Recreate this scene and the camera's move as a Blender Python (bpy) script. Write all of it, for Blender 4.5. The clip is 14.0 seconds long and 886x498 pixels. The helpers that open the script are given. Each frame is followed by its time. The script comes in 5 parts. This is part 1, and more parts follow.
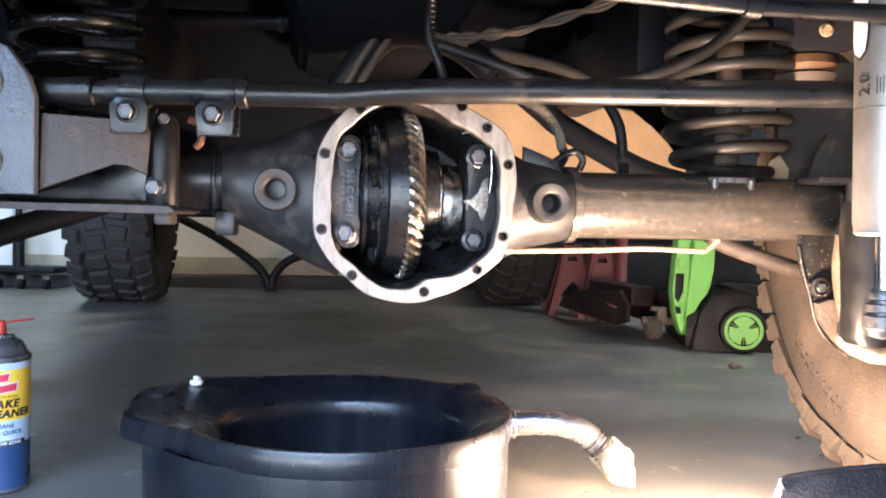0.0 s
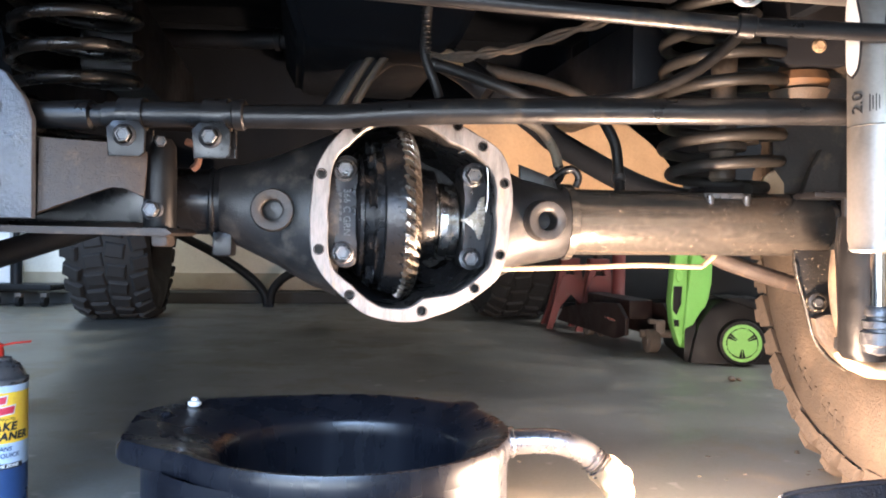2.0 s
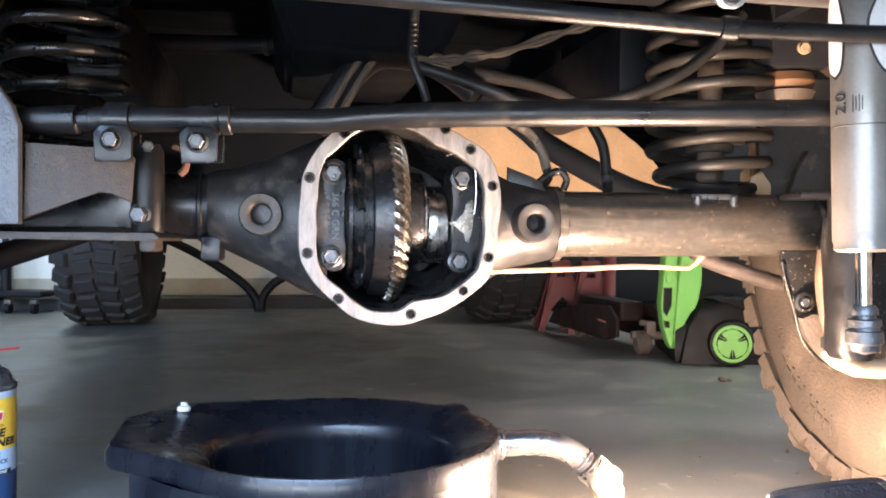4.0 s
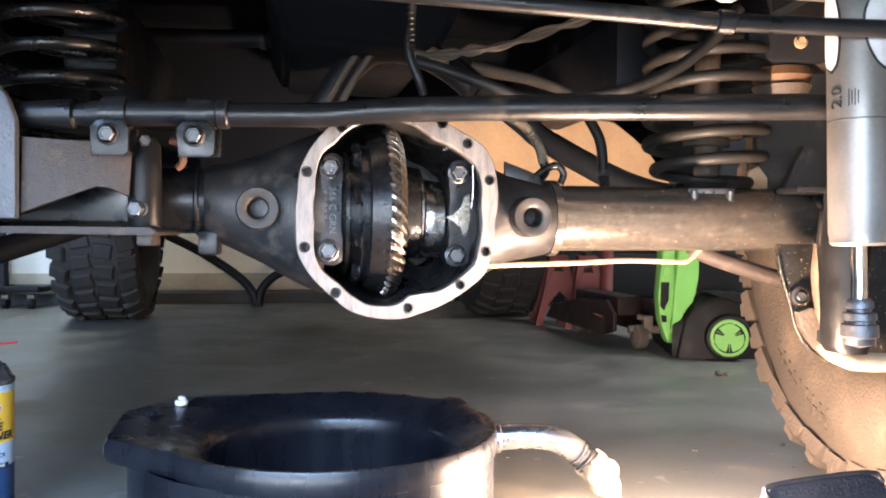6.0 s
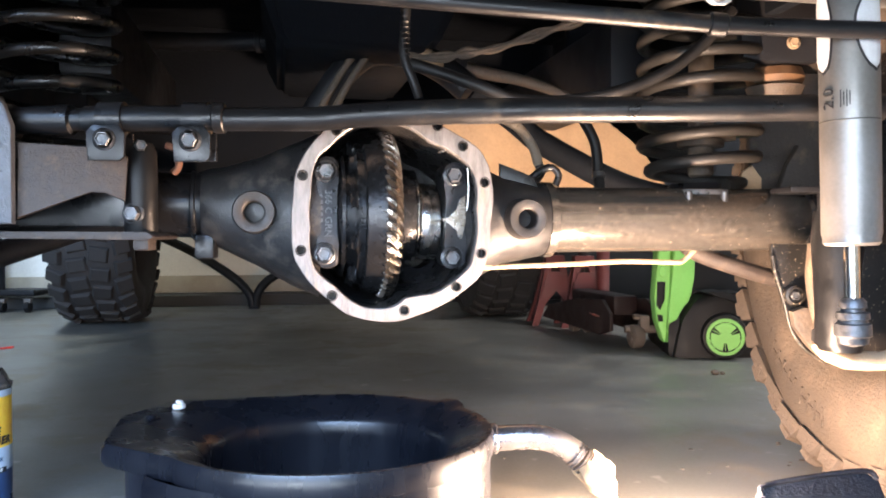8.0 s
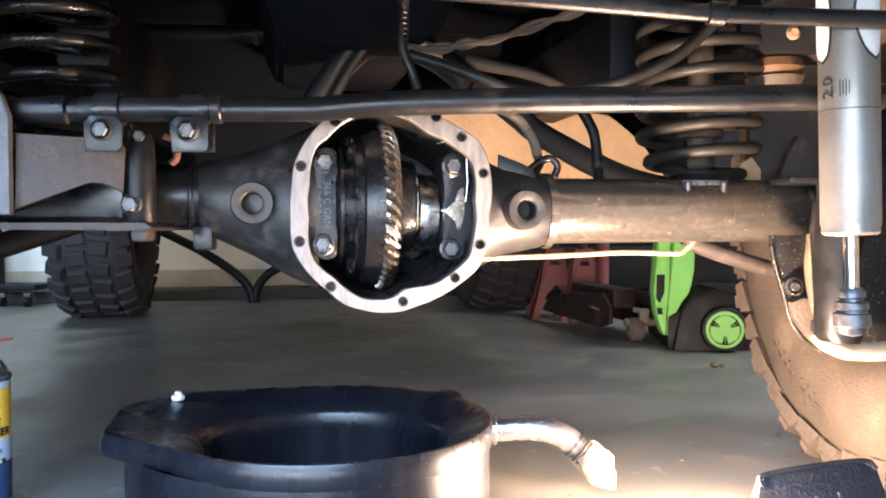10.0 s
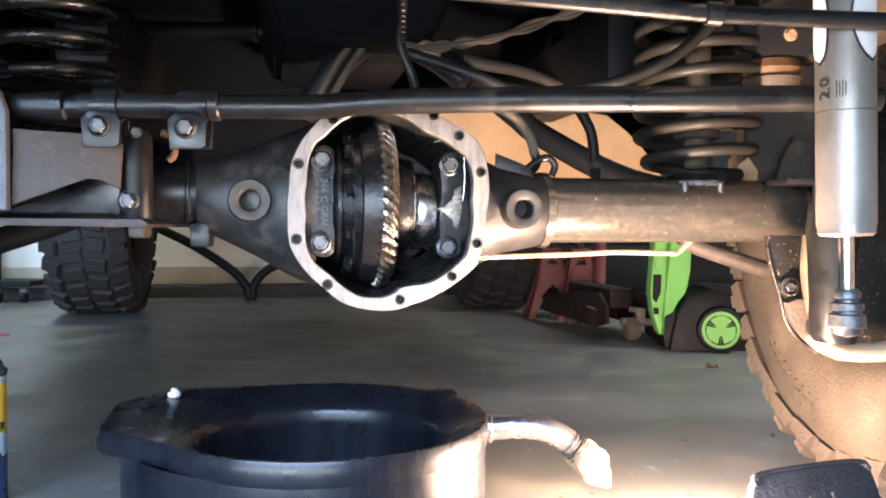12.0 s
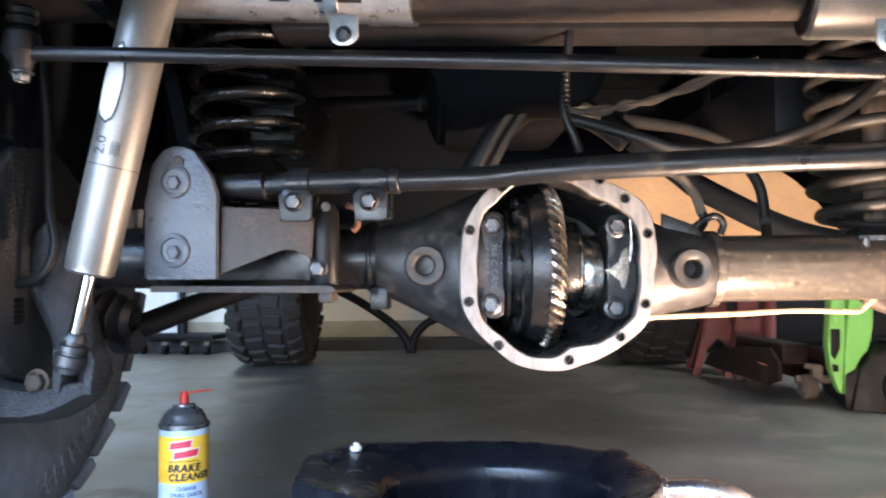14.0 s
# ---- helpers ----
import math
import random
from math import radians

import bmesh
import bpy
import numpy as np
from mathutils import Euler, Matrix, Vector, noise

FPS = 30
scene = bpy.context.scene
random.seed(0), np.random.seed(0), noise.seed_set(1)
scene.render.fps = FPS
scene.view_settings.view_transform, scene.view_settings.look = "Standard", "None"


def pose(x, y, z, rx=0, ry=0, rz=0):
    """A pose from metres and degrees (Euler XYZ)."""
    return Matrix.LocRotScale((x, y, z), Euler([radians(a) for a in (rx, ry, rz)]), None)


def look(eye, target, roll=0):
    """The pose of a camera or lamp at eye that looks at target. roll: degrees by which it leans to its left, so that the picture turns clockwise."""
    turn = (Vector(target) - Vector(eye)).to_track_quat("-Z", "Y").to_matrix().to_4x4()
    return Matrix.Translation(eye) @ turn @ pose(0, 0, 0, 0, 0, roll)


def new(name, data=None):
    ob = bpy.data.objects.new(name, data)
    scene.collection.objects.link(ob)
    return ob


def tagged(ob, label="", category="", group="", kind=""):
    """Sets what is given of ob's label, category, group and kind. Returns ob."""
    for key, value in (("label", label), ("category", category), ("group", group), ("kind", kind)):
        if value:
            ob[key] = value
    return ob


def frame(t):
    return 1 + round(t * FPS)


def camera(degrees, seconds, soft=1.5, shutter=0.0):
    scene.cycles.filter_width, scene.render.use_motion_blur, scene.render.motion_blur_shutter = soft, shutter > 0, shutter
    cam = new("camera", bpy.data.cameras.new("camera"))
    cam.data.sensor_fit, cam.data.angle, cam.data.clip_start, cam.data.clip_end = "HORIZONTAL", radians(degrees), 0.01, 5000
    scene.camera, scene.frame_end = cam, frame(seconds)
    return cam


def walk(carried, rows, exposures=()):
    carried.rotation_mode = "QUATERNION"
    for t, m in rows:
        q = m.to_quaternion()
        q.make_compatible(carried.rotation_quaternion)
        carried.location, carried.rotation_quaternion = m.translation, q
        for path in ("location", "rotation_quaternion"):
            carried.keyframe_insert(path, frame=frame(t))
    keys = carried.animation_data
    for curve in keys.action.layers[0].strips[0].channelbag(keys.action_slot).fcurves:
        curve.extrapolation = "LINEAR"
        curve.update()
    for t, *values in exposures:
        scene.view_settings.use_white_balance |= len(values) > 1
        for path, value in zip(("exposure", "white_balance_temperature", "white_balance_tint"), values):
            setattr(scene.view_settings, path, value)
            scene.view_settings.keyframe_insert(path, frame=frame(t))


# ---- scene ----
cam = camera(58.1, 14.0, soft=1.9, shutter=0.5)
METRES, EYE, TILT, LEAN, TURN = 0.1, 0.335, -1.95, -1.4, 0.0
ROWS = [
    (0.0, 0.0000, 0.0000, 0.0000, 0.0000, 0.0000, -0.0000),
    (0.5, 0.0017, -0.0218, 0.0268, 0.3054, 0.5028, 0.1293),
    (1.0, 0.0131, -0.0319, 0.0310, 0.2104, 0.6544, 0.1726),
    (1.5, 0.0065, -0.0326, 0.0556, 0.0728, 0.6552, 0.1478),
    (2.0, 0.0124, -0.0184, 0.0780, -0.1258, 0.8694, 0.4986),
    (2.5, 0.0224, -0.0578, 0.0948, -0.1789, 1.1357, 0.8902),
    (3.0, 0.0344, -0.0400, 0.0883, -0.3560, 1.3329, 0.9595),
    (5.5, 0.0616, -0.0372, 0.0521, -0.9158, 0.7473, 0.9146),
    (6.0, 0.0606, -0.0520, 0.0582, -0.8406, 0.7561, 0.9876),
    (6.5, 0.0749, -0.0767, 0.0649, -0.8133, 0.6736, 1.3016),
    (7.0, 0.0691, -0.0691, 0.0783, -0.9786, 0.6088, 1.2871),
    (7.5, 0.0710, -0.0895, 0.0856, -1.0436, 0.7902, 1.3465),
    (10.0, 0.0857, -0.0792, 0.0369, -1.0604, 0.3963, 1.4537),
    (10.5, 0.0933, -0.0966, 0.0405, -1.1580, 0.2798, 1.4509),
    (11.0, 0.0928, -0.0907, 0.0416, -1.1859, 0.3485, 1.4055),
    (11.5, 0.1001, -0.0615, 0.0204, -1.2608, 0.3050, 1.2244),
    (12.0, 0.0881, -0.0912, 0.0331, -1.2679, 0.3018, 1.0900),
    (12.5, 0.0860, -0.1036, 0.0407, -1.1550, 0.4774, 1.1876),
    (13.0, 0.0718, -0.1377, 0.0846, -0.0346, 1.2587, 1.7408),
    (13.5, -0.0457, -0.3376, 0.1814, 5.4424, 2.8735, 2.0711),
    (14.0, -0.0906, -0.4368, 0.1657, 9.5798, 4.1802, 1.4974),
]
walk(cam, [(t, pose(0, 0, EYE, TILT, LEAN, TURN) @ pose(METRES * x, METRES * y, METRES * z, 90 + pitch, roll, yaw)) for t, x, y, z, yaw, pitch, roll in ROWS],
     exposures=[(0.0, 0.69), (14.0, 0.69)])

# ---- light ----
world = bpy.data.worlds.new("world")
scene.world = world
world.use_nodes = True
wn = world.node_tree
sky = wn.nodes.new("ShaderNodeTexSky")
sky.sky_type, sky.sun_disc, sky.sun_elevation, sky.sun_rotation = "NISHITA", False, radians(40), radians(200)
wn.nodes["Background"].inputs[1].default_value = 0.10
wn.links.new(sky.outputs[0], wn.nodes["Background"].inputs[0])


def lamp(name, kind, m, energy, color, **more):
    data = bpy.data.lights.new(name, kind)
    data.energy, data.color = energy, color
    if kind == "AREA":
        data.shape, data.size, data.size_y = more["shape"], more["size"], more["size_y"]
        data.spread = radians(more["spread"])
    else:
        data.shadow_soft_size = more["radius"]
    ob = new(name, data)
    ob.matrix_world = m
    return ob


# daylight through the open garage door behind the camera
lamp("daylight", "AREA", look((-0.85, -1.50, 1.55), (-0.55, 2.0, 0.20)), 190, (0.42, 0.63, 1.0), shape="RECTANGLE", size=2.9, size_y=1.2, spread=170)
# added low fill in the same opening, standing in for bounced daylight
lamp("bounce_fill", "AREA", look((-0.85, -1.55, 0.30), (-0.35, 0.8, 0.76)), 26, (0.72, 0.84, 1.0), shape="RECTANGLE", size=2.9, size_y=0.5, spread=110)
# work lamp on the floor between the drain pan and the black cover
lamp("work_lamp", "POINT", Matrix.Translation((0.270, 0.800, 0.060)), 48.0, (1.0, 0.70, 0.51), radius=0.045)
# unseen ceiling fills, added to brighten the floor beyond and right of the vehicle
lamp("ceiling_fill", "AREA", look((-1.7, 3.0, 2.45), (-1.5, 3.2, 0.0)), 14, (0.92, 1.0, 0.82), shape="DISK", size=0.8, size_y=0.8, spread=180)
lamp("ceiling_fill", "AREA", look((2.5, 1.9, 2.45), (2.2, 2.0, 0.0)), 62, (0.98, 0.96, 0.95), shape="DISK", size=1.2, size_y=1.2, spread=180)

# ---- materials ----
def material(name, base, rough=0.5, metal=0.0, second=None, mix=0.5, scale=30.0, fine=400.0, bump=0.15, dust=None, dust_level=0.0,
             rough_vary=0.12, stretch=(1, 1, 1), island=0.0, coat=0.0, bump_dist=0.002, spec=0.5, fleck=None, fleck_scale=260.0, fleck_level=0.0):
    """A surface with two scales of variation: blotches of a second colour, fine grain, and dust or mud in patches."""
    m = bpy.data.materials.new(name)
    m.use_nodes = True
    nt = m.node_tree
    n, l = nt.nodes, nt.links
    b = n["Principled BSDF"]
    tc = n.new("ShaderNodeTexCoord")
    mp = n.new("ShaderNodeMapping")
    mp.inputs["Scale"].default_value = stretch
    l.new(tc.outputs["Object"], mp.inputs[0])

    def noise_node(s, detail=5.0, roughness=0.6):
        k = n.new("ShaderNodeTexNoise")
        k.inputs["Scale"].default_value, k.inputs["Detail"].default_value, k.inputs["Roughness"].default_value = s, detail, roughness
        l.new(mp.outputs[0], k.inputs["Vector"])
        return k.outputs["Fac"]

    def ramp(src, lo, hi, to=(0.0, 1.0)):
        k = n.new("ShaderNodeMapRange")
        for i, v in zip(("From Min", "From Max", "To Min", "To Max"), (lo, hi, *to)):
            k.inputs[i].default_value = v
        l.new(src, k.inputs["Value"])
        return k.outputs[0]

    def blend(fac, a, c):
        k = n.new("ShaderNodeMix")
        k.data_type = "RGBA"
        l.new(fac, k.inputs["Factor"])
        for src, i in ((a, 6), (c, 7)):
            if isinstance(src, tuple):
                k.inputs[i].default_value = (*src, 1)
            else:
                l.new(src, k.inputs[i])
        return k.outputs[2]

    big, small = noise_node(scale), noise_node(fine, 3.0)
    second = second or tuple(v * 0.55 for v in base)
    col = blend(ramp(big, 0.5 - mix * 0.45, 0.5 + mix * 0.45), second, base)
    col = blend(ramp(small, 0.3, 0.75, (0.0, 0.35)), col, tuple(min(1, v * 1.3) for v in base))
    rgh = ramp(big, 0.3, 0.7, (max(0.03, rough - rough_vary), min(1, rough + rough_vary)))
    if dust:
        patch = ramp(noise_node(scale * 0.7 + 3, 8.0, 0.7), 0.62 - dust_level * 0.5, 0.85 - dust_level * 0.5)
        col = blend(patch, col, dust)
        add = n.new("ShaderNodeMath")
        add.operation, add.use_clamp = "MULTIPLY_ADD", True
        l.new(patch, add.inputs[0])
        add.inputs[1].default_value = 0.45
        l.new(rgh, add.inputs[2])
        rgh = add.outputs[0]
    if fleck:
        col = blend(ramp(noise_node(fleck_scale, 2.0), 0.64 - fleck_level, 0.70 - fleck_level), col, fleck)
    if island:
        info = n.new("ShaderNodeObjectInfo")
        hsv = n.new("ShaderNodeHueSaturation")
        l.new(ramp(info.outputs["Random"], 0, 1, (1 - island, 1 + island)), hsv.inputs["Value"])
        l.new(col, hsv.inputs["Color"])
        col = hsv.outputs[0]
    l.new(col, b.inputs["Base Color"])
    l.new(rgh, b.inputs["Roughness"])
    b.inputs["Metallic"].default_value = metal
    b.inputs["Specular IOR Level"].default_value = spec
    b.inputs["Coat Weight"].default_value = coat
    if bump:
        mul = n.new("ShaderNodeMath")
        mul.operation = "ADD"
        l.new(big, mul.inputs[0])
        l.new(small, mul.inputs[1])
        k = n.new("ShaderNodeBump")
        k.inputs["Strength"].default_value, k.inputs["Distance"].default_value = bump, bump_dist
        l.new(mul.outputs[0], k.inputs["Height"])
        l.new(k.outputs[0], b.inputs["Normal"])
    return m


TAN = (0.36, 0.25, 0.15)
CONCRETE = material("concrete", (0.142, 0.140, 0.130), 0.44, second=(0.056, 0.056, 0.053), scale=3.6, fine=160, bump=0.12, mix=0.62, dust=(0.225, 0.195, 0.155), dust_level=0.2, fleck=(0.21, 0.205, 0.19), fleck_scale=17.0, fleck_level=-0.03)
PLASTER = material("plaster", (0.72, 0.69, 0.62), 0.8, second=(0.60, 0.56, 0.49), scale=3, fine=120, bump=0.2)
BASE_STRIP = material("base_strip", (0.035, 0.034, 0.032), 0.75, scale=8, bump=0.2)
STAINED = material("stained_plaster", (0.42, 0.37, 0.29), 0.85, second=(0.25, 0.21, 0.16), scale=6)
# shade under the vehicle and its bluish veil are put into this colour
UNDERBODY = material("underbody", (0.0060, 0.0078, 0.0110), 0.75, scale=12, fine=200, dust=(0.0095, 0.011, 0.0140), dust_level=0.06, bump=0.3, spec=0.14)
FRAME_PAINT = material("frame_paint", (0.014, 0.014, 0.016), 0.50, scale=25, dust=(0.05, 0.040, 0.032), dust_level=0.03, bump=0.25, spec=0.3)
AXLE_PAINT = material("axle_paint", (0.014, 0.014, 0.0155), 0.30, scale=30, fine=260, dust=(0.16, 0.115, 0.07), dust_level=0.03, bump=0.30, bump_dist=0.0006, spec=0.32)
# black paint made pale metal; the lamp's sheen is put into the colour
LIT_TUBE = material("lit_tube_paint", (0.27, 0.243, 0.214), 0.20, metal=0.8, second=(0.09, 0.08, 0.07), scale=170, fine=700, dust=(0.12, 0.09, 0.06), dust_level=0.03, bump=0.10, bump_dist=0.0005, rough_vary=0.06, fleck=(0.50, 0.40, 0.28), fleck_scale=170.0, fleck_level=-0.02, spec=0.8)
CASTING = material("casting_paint", (0.024, 0.0235, 0.0245), 0.38, scale=48, fine=420, dust=(0.10, 0.085, 0.072), spec=0.45, dust_level=0.20, bump=0.5, bump_dist=0.0011)
BAR_PAINT = material("bar_paint", (0.010, 0.010, 0.011), 0.36, scale=22, fine=350, dust=(0.10, 0.07, 0.045), dust_level=0.06, bump=0.16, spec=0.36)
GREY_PLATE = material("grey_bracket", (0.070, 0.076, 0.089), 0.36, metal=0.2, scale=60, fine=260, second=(0.034, 0.037, 0.045), bump=0.75, bump_dist=0.0013)
RUSTY = material("rusty_plate", (0.062, 0.046, 0.037), 0.48, metal=0.1, scale=75, fine=480, second=(0.022, 0.018, 0.017), mix=0.6, bump=0.7, bump_dist=0.0014, dust=(0.17, 0.12, 0.085), dust_level=0.10, spec=0.45)
GASKET = material("gasket_face", (0.30, 0.283, 0.276), 0.50, metal=0.55, second=(0.095, 0.088, 0.085), mix=0.55, scale=85, fine=420, stretch=(1.6, 1, 0.30), bump=0.45, bump_dist=0.0008, dust=(0.42, 0.29, 0.19), dust_level=0.05)
STEEL = material("bright_steel", (0.62, 0.60, 0.57), 0.24, metal=1.0, scale=60, fine=500, bump=0.1)
TOOTH = material("gear_steel", (0.56, 0.51, 0.45), 0.30, metal=1.0, second=(0.33, 0.29, 0.25), scale=70, bump=0.15)
OILY = material("oily_iron", (0.028, 0.028, 0.03), 0.22, metal=0.5, scale=50, fine=300, bump=0.25)
OILY_IN = material("oily_cavity", (0.030, 0.029, 0.029), 0.30, metal=0.2, scale=40, bump=0.4)
CAP_IRON = material("cap_iron", (0.036, 0.037, 0.041), 0.34, metal=0.6, scale=60, fine=280, bump=0.45, bump_dist=0.0012)
BOLT = material("bolt_steel", (0.15, 0.155, 0.165), 0.36, metal=0.9, scale=120, bump=0.3)
DARK_BOLT = material("dark_bolt_steel", (0.11, 0.112, 0.118), 0.40, metal=0.8, scale=120, bump=0.35)
# dark discs and linings of holes; their inner shade is in this colour
HOLE = material("threaded_hole", (0.03, 0.025, 0.022), 0.5, metal=0.5, scale=300)
BOSS = material("boss_face", (0.058, 0.055, 0.054), 0.45, metal=0.6, scale=90, fine=400, bump=0.4)
SILVER = material("silver_shock_body", (0.25, 0.242, 0.232), 0.42, metal=0.65, second=(0.20, 0.19, 0.175), scale=14, fine=240, bump=0.06)
CHROME = material("chrome_rod", (0.75, 0.74, 0.72), 0.10, metal=1.0, scale=30, bump=0.0)
ZINC = material("zinc_tab", (0.66, 0.67, 0.68), 0.35, metal=0.7, scale=50, bump=0.1)
WHITE = material("white_print", (0.66, 0.66, 0.66), 0.5, scale=40, bump=0.0, second=(0.58, 0.58, 0.58))
BLACK_PRINT = material("black_print", (0.02, 0.02, 0.022), 0.5, scale=40, bump=0.0)
# darkened throughout; shade on the upper coils is put into this colour
COIL_SHADED = material("coil_paint", (0.013, 0.012, 0.011), 0.5, scale=18, fine=300, second=(0.024, 0.021, 0.018), bump=0.3, spec=0.3)
COIL_BLACK = material("black_coil_paint", (0.007, 0.007, 0.007), 0.30, scale=40, fine=300, dust=(0.2, 0.14, 0.09), dust_level=0.03, bump=0.2)
RUBBER = material("tyre_rubber", (0.020, 0.019, 0.019), 0.78, scale=18, fine=260, dust=(0.05, 0.042, 0.036), dust_level=0.08, bump=0.4)
MUDDY = material("muddy_rubber", (0.090, 0.066, 0.046), 0.9, second=(0.045, 0.034, 0.026), scale=13, fine=220, bump=0.7, bump_dist=0.004, dust=(0.14, 0.102, 0.070), dust_level=0.14, mix=0.7)
# bluish grey; cool daylight and haze on the tyre are put into it
GREY_RUBBER = material("dusty_daylit_rubber", (0.23, 0.235, 0.26), 0.8, second=(0.10, 0.105, 0.12), scale=22, fine=240, bump=0.6)
MUD = material("dried_mud", (0.42, 0.29, 0.175), 0.9, second=(0.28, 0.19, 0.115), scale=9, fine=160, bump=0.4, bump_dist=0.003)
MUD_DARK = material("muddy_iron", (0.10, 0.070, 0.047), 0.7, second=(0.025, 0.021, 0.018), scale=22, fine=200, bump=0.5, dust=(0.24, 0.17, 0.105), dust_level=0.10)
HOSE = material("hose_rubber", (0.013, 0.0125, 0.0125), 0.45, scale=40, dust=(0.045, 0.036, 0.028), dust_level=0.05, bump=0.15, spec=0.3)
RIBBED = material("ribbed_hose_sleeve", (0.35, 0.30, 0.24), 0.5, metal=0.3, scale=60, bump=0.2)
PAN_PLASTIC = material("pan_plastic", (0.0075, 0.0085, 0.0125), 0.28, scale=26, fine=240, stretch=(1, 1, 0.25), bump=0.10, spec=0.40, rough_vary=0.10)
PAN_OIL = material("used_oil", (0.006, 0.005, 0.004), 0.16, scale=8, bump=0.0, rough_vary=0.01)
PIPE_METAL = material("spout_metal", (0.26, 0.25, 0.26), 0.24, metal=0.9, second=(0.18, 0.175, 0.18), scale=25, fine=300, bump=0.2)
RAG = material("paper_rag", (0.20, 0.155, 0.10), 0.9, second=(0.20, 0.14, 0.08), scale=50, fine=300, bump=0.5)
# shade under the vehicle is put into both reds, nearly black in the second
RED = material("red_paint", (0.115, 0.028, 0.026), 0.6, scale=20, second=(0.08, 0.02, 0.02), dust=(0.11, 0.065, 0.055), dust_level=0.15, spec=0.3)
RED_SHADED = material("shaded_red_paint", (0.014, 0.0065, 0.0065), 0.6, scale=20, dust=(0.045, 0.032, 0.027), dust_level=0.2, spec=0.3)
GREEN = material("green_plastic", (0.22, 0.54, 0.13), 0.42, second=(0.17, 0.44, 0.10), scale=12, fine=300, bump=0.05)
BLACK_PLASTIC = material("black_plastic", (0.0065, 0.0068, 0.008), 0.55, scale=20, fine=300, bump=0.15, spec=0.22)
COVER_PAINT = material("cover_paint", (0.009, 0.010, 0.014), 0.42, scale=60, fine=300, bump=0.8, bump_dist=0.002, spec=0.3)
CASTER = material("caster_iron", (0.135, 0.112, 0.096), 0.6, metal=0.2, scale=50, bump=0.3)
CAN_NAVY = material("can_navy", (0.025, 0.06, 0.16), 0.32, scale=20, bump=0.02, second=(0.02, 0.045, 0.12))
CAN_SILVER = material("can_silver_blue", (0.50, 0.60, 0.72), 0.32, scale=16, bump=0.02, second=(0.36, 0.48, 0.64))
CAN_YELLOW = material("can_yellow", (0.90, 0.66, 0.06), 0.35, second=(0.88, 0.33, 0.04), scale=14, mix=0.6, bump=0.02)
CAN_DOME = material("can_dome", (0.20, 0.21, 0.23), 0.28, metal=0.7, scale=30, bump=0.02)
CAN_RED = material("red_nozzle", (0.62, 0.03, 0.02), 0.4, scale=40, bump=0.0)
CAN_LOGO = material("red_logo", (0.75, 0.05, 0.09), 0.4, scale=60, bump=0.0)
KNUCKLE_IRON = material("knuckle_iron", (0.008, 0.008, 0.0085), 0.40, scale=40, fine=300, bump=0.35, bump_dist=0.001, dust=(0.03, 0.024, 0.018), dust_level=0.02, spec=0.20)
SHIELD_IRON = material("shield_iron", (0.013, 0.011, 0.009), 0.42, scale=45, fine=380, bump=0.5, bump_dist=0.001, second=(0.008, 0.007, 0.0065), dust=(0.06, 0.044, 0.03), dust_level=0.10, spec=0.45, fleck=(0.30, 0.24, 0.17), fleck_scale=240.0)
# paler than the cap, standing in for light caught by the raised figures
CAST_MARK = material("lit_cast_mark", (0.125, 0.127, 0.133), 0.4, metal=0.75, scale=90, bump=0.3)
COPPER = material("copper_clip", (0.26, 0.12, 0.075), 0.45, metal=0.6, scale=50)
DUSTY_IRON = material("dusty_iron", (0.060, 0.060, 0.065), 0.55, scale=55, fine=300, second=(0.016, 0.016, 0.018), mix=0.5, bump=0.9, bump_dist=0.004, dust=(0.12, 0.11, 0.105), dust_level=0.12)
DUST_PLATE = material("dusty_plate", (0.050, 0.041, 0.034), 0.75, scale=16, fine=260, second=(0.016, 0.014, 0.013), mix=0.7, bump=0.4, dust=(0.20, 0.15, 0.10), dust_level=0.12)
SEAM = material("seam_shadow", (0.10, 0.095, 0.085), 0.5, metal=0.5, scale=60, bump=0.0)
ORANGE = material("orange_bush", (0.16, 0.080, 0.035), 0.6, scale=30)


# ---- builders ----
def thing(name, at, label, category, group="", kind=""):
    root = new(name)
    root.location = at
    root.empty_display_size = 0.02
    return tagged(root, label, category, group, kind)


def base_of(ob):
    while ob.parent:
        ob = ob.parent
    return Vector(ob.location)


def smooth(me, angle=38):
    me.polygons.foreach_set("use_smooth", [True] * len(me.polygons))
    me.set_sharp_from_angle(angle=radians(angle))


def part(name, bm, mat, parent=None, label="", angle=38):
    """Links a bmesh, given in world metres, as one mesh under a thing or a part."""
    me = bpy.data.meshes.new(name)
    if parent is not None:
        bmesh.ops.translate(bm, verts=bm.verts, vec=-base_of(parent))
    bmesh.ops.recalc_face_normals(bm, faces=bm.faces)
    bm.to_mesh(me)
    bm.free()
    smooth(me, angle)
    me.materials.append(mat)
    ob = new(name, me)
    if parent is not None:
        ob.parent = parent
    return tagged(ob, label)


def box(x0, x1, y0, y1, z0, z1, bevel=0.002, bm=None):
    bm = bm or bmesh.new()
    made = bmesh.ops.create_cube(bm, size=1)["verts"]
    for v in made:
        v.co = ((x0 + x1) / 2 + v.co.x * (x1 - x0), (y0 + y1) / 2 + v.co.y * (y1 - y0), (z0 + z1) / 2 + v.co.z * (z1 - z0))
    if bevel:
        edges = {e for v in made for e in v.link_edges}
        bmesh.ops.bevel(bm, geom=list(edges), offset=bevel, segments=2, affect="EDGES", profile=0.6)
    return bm


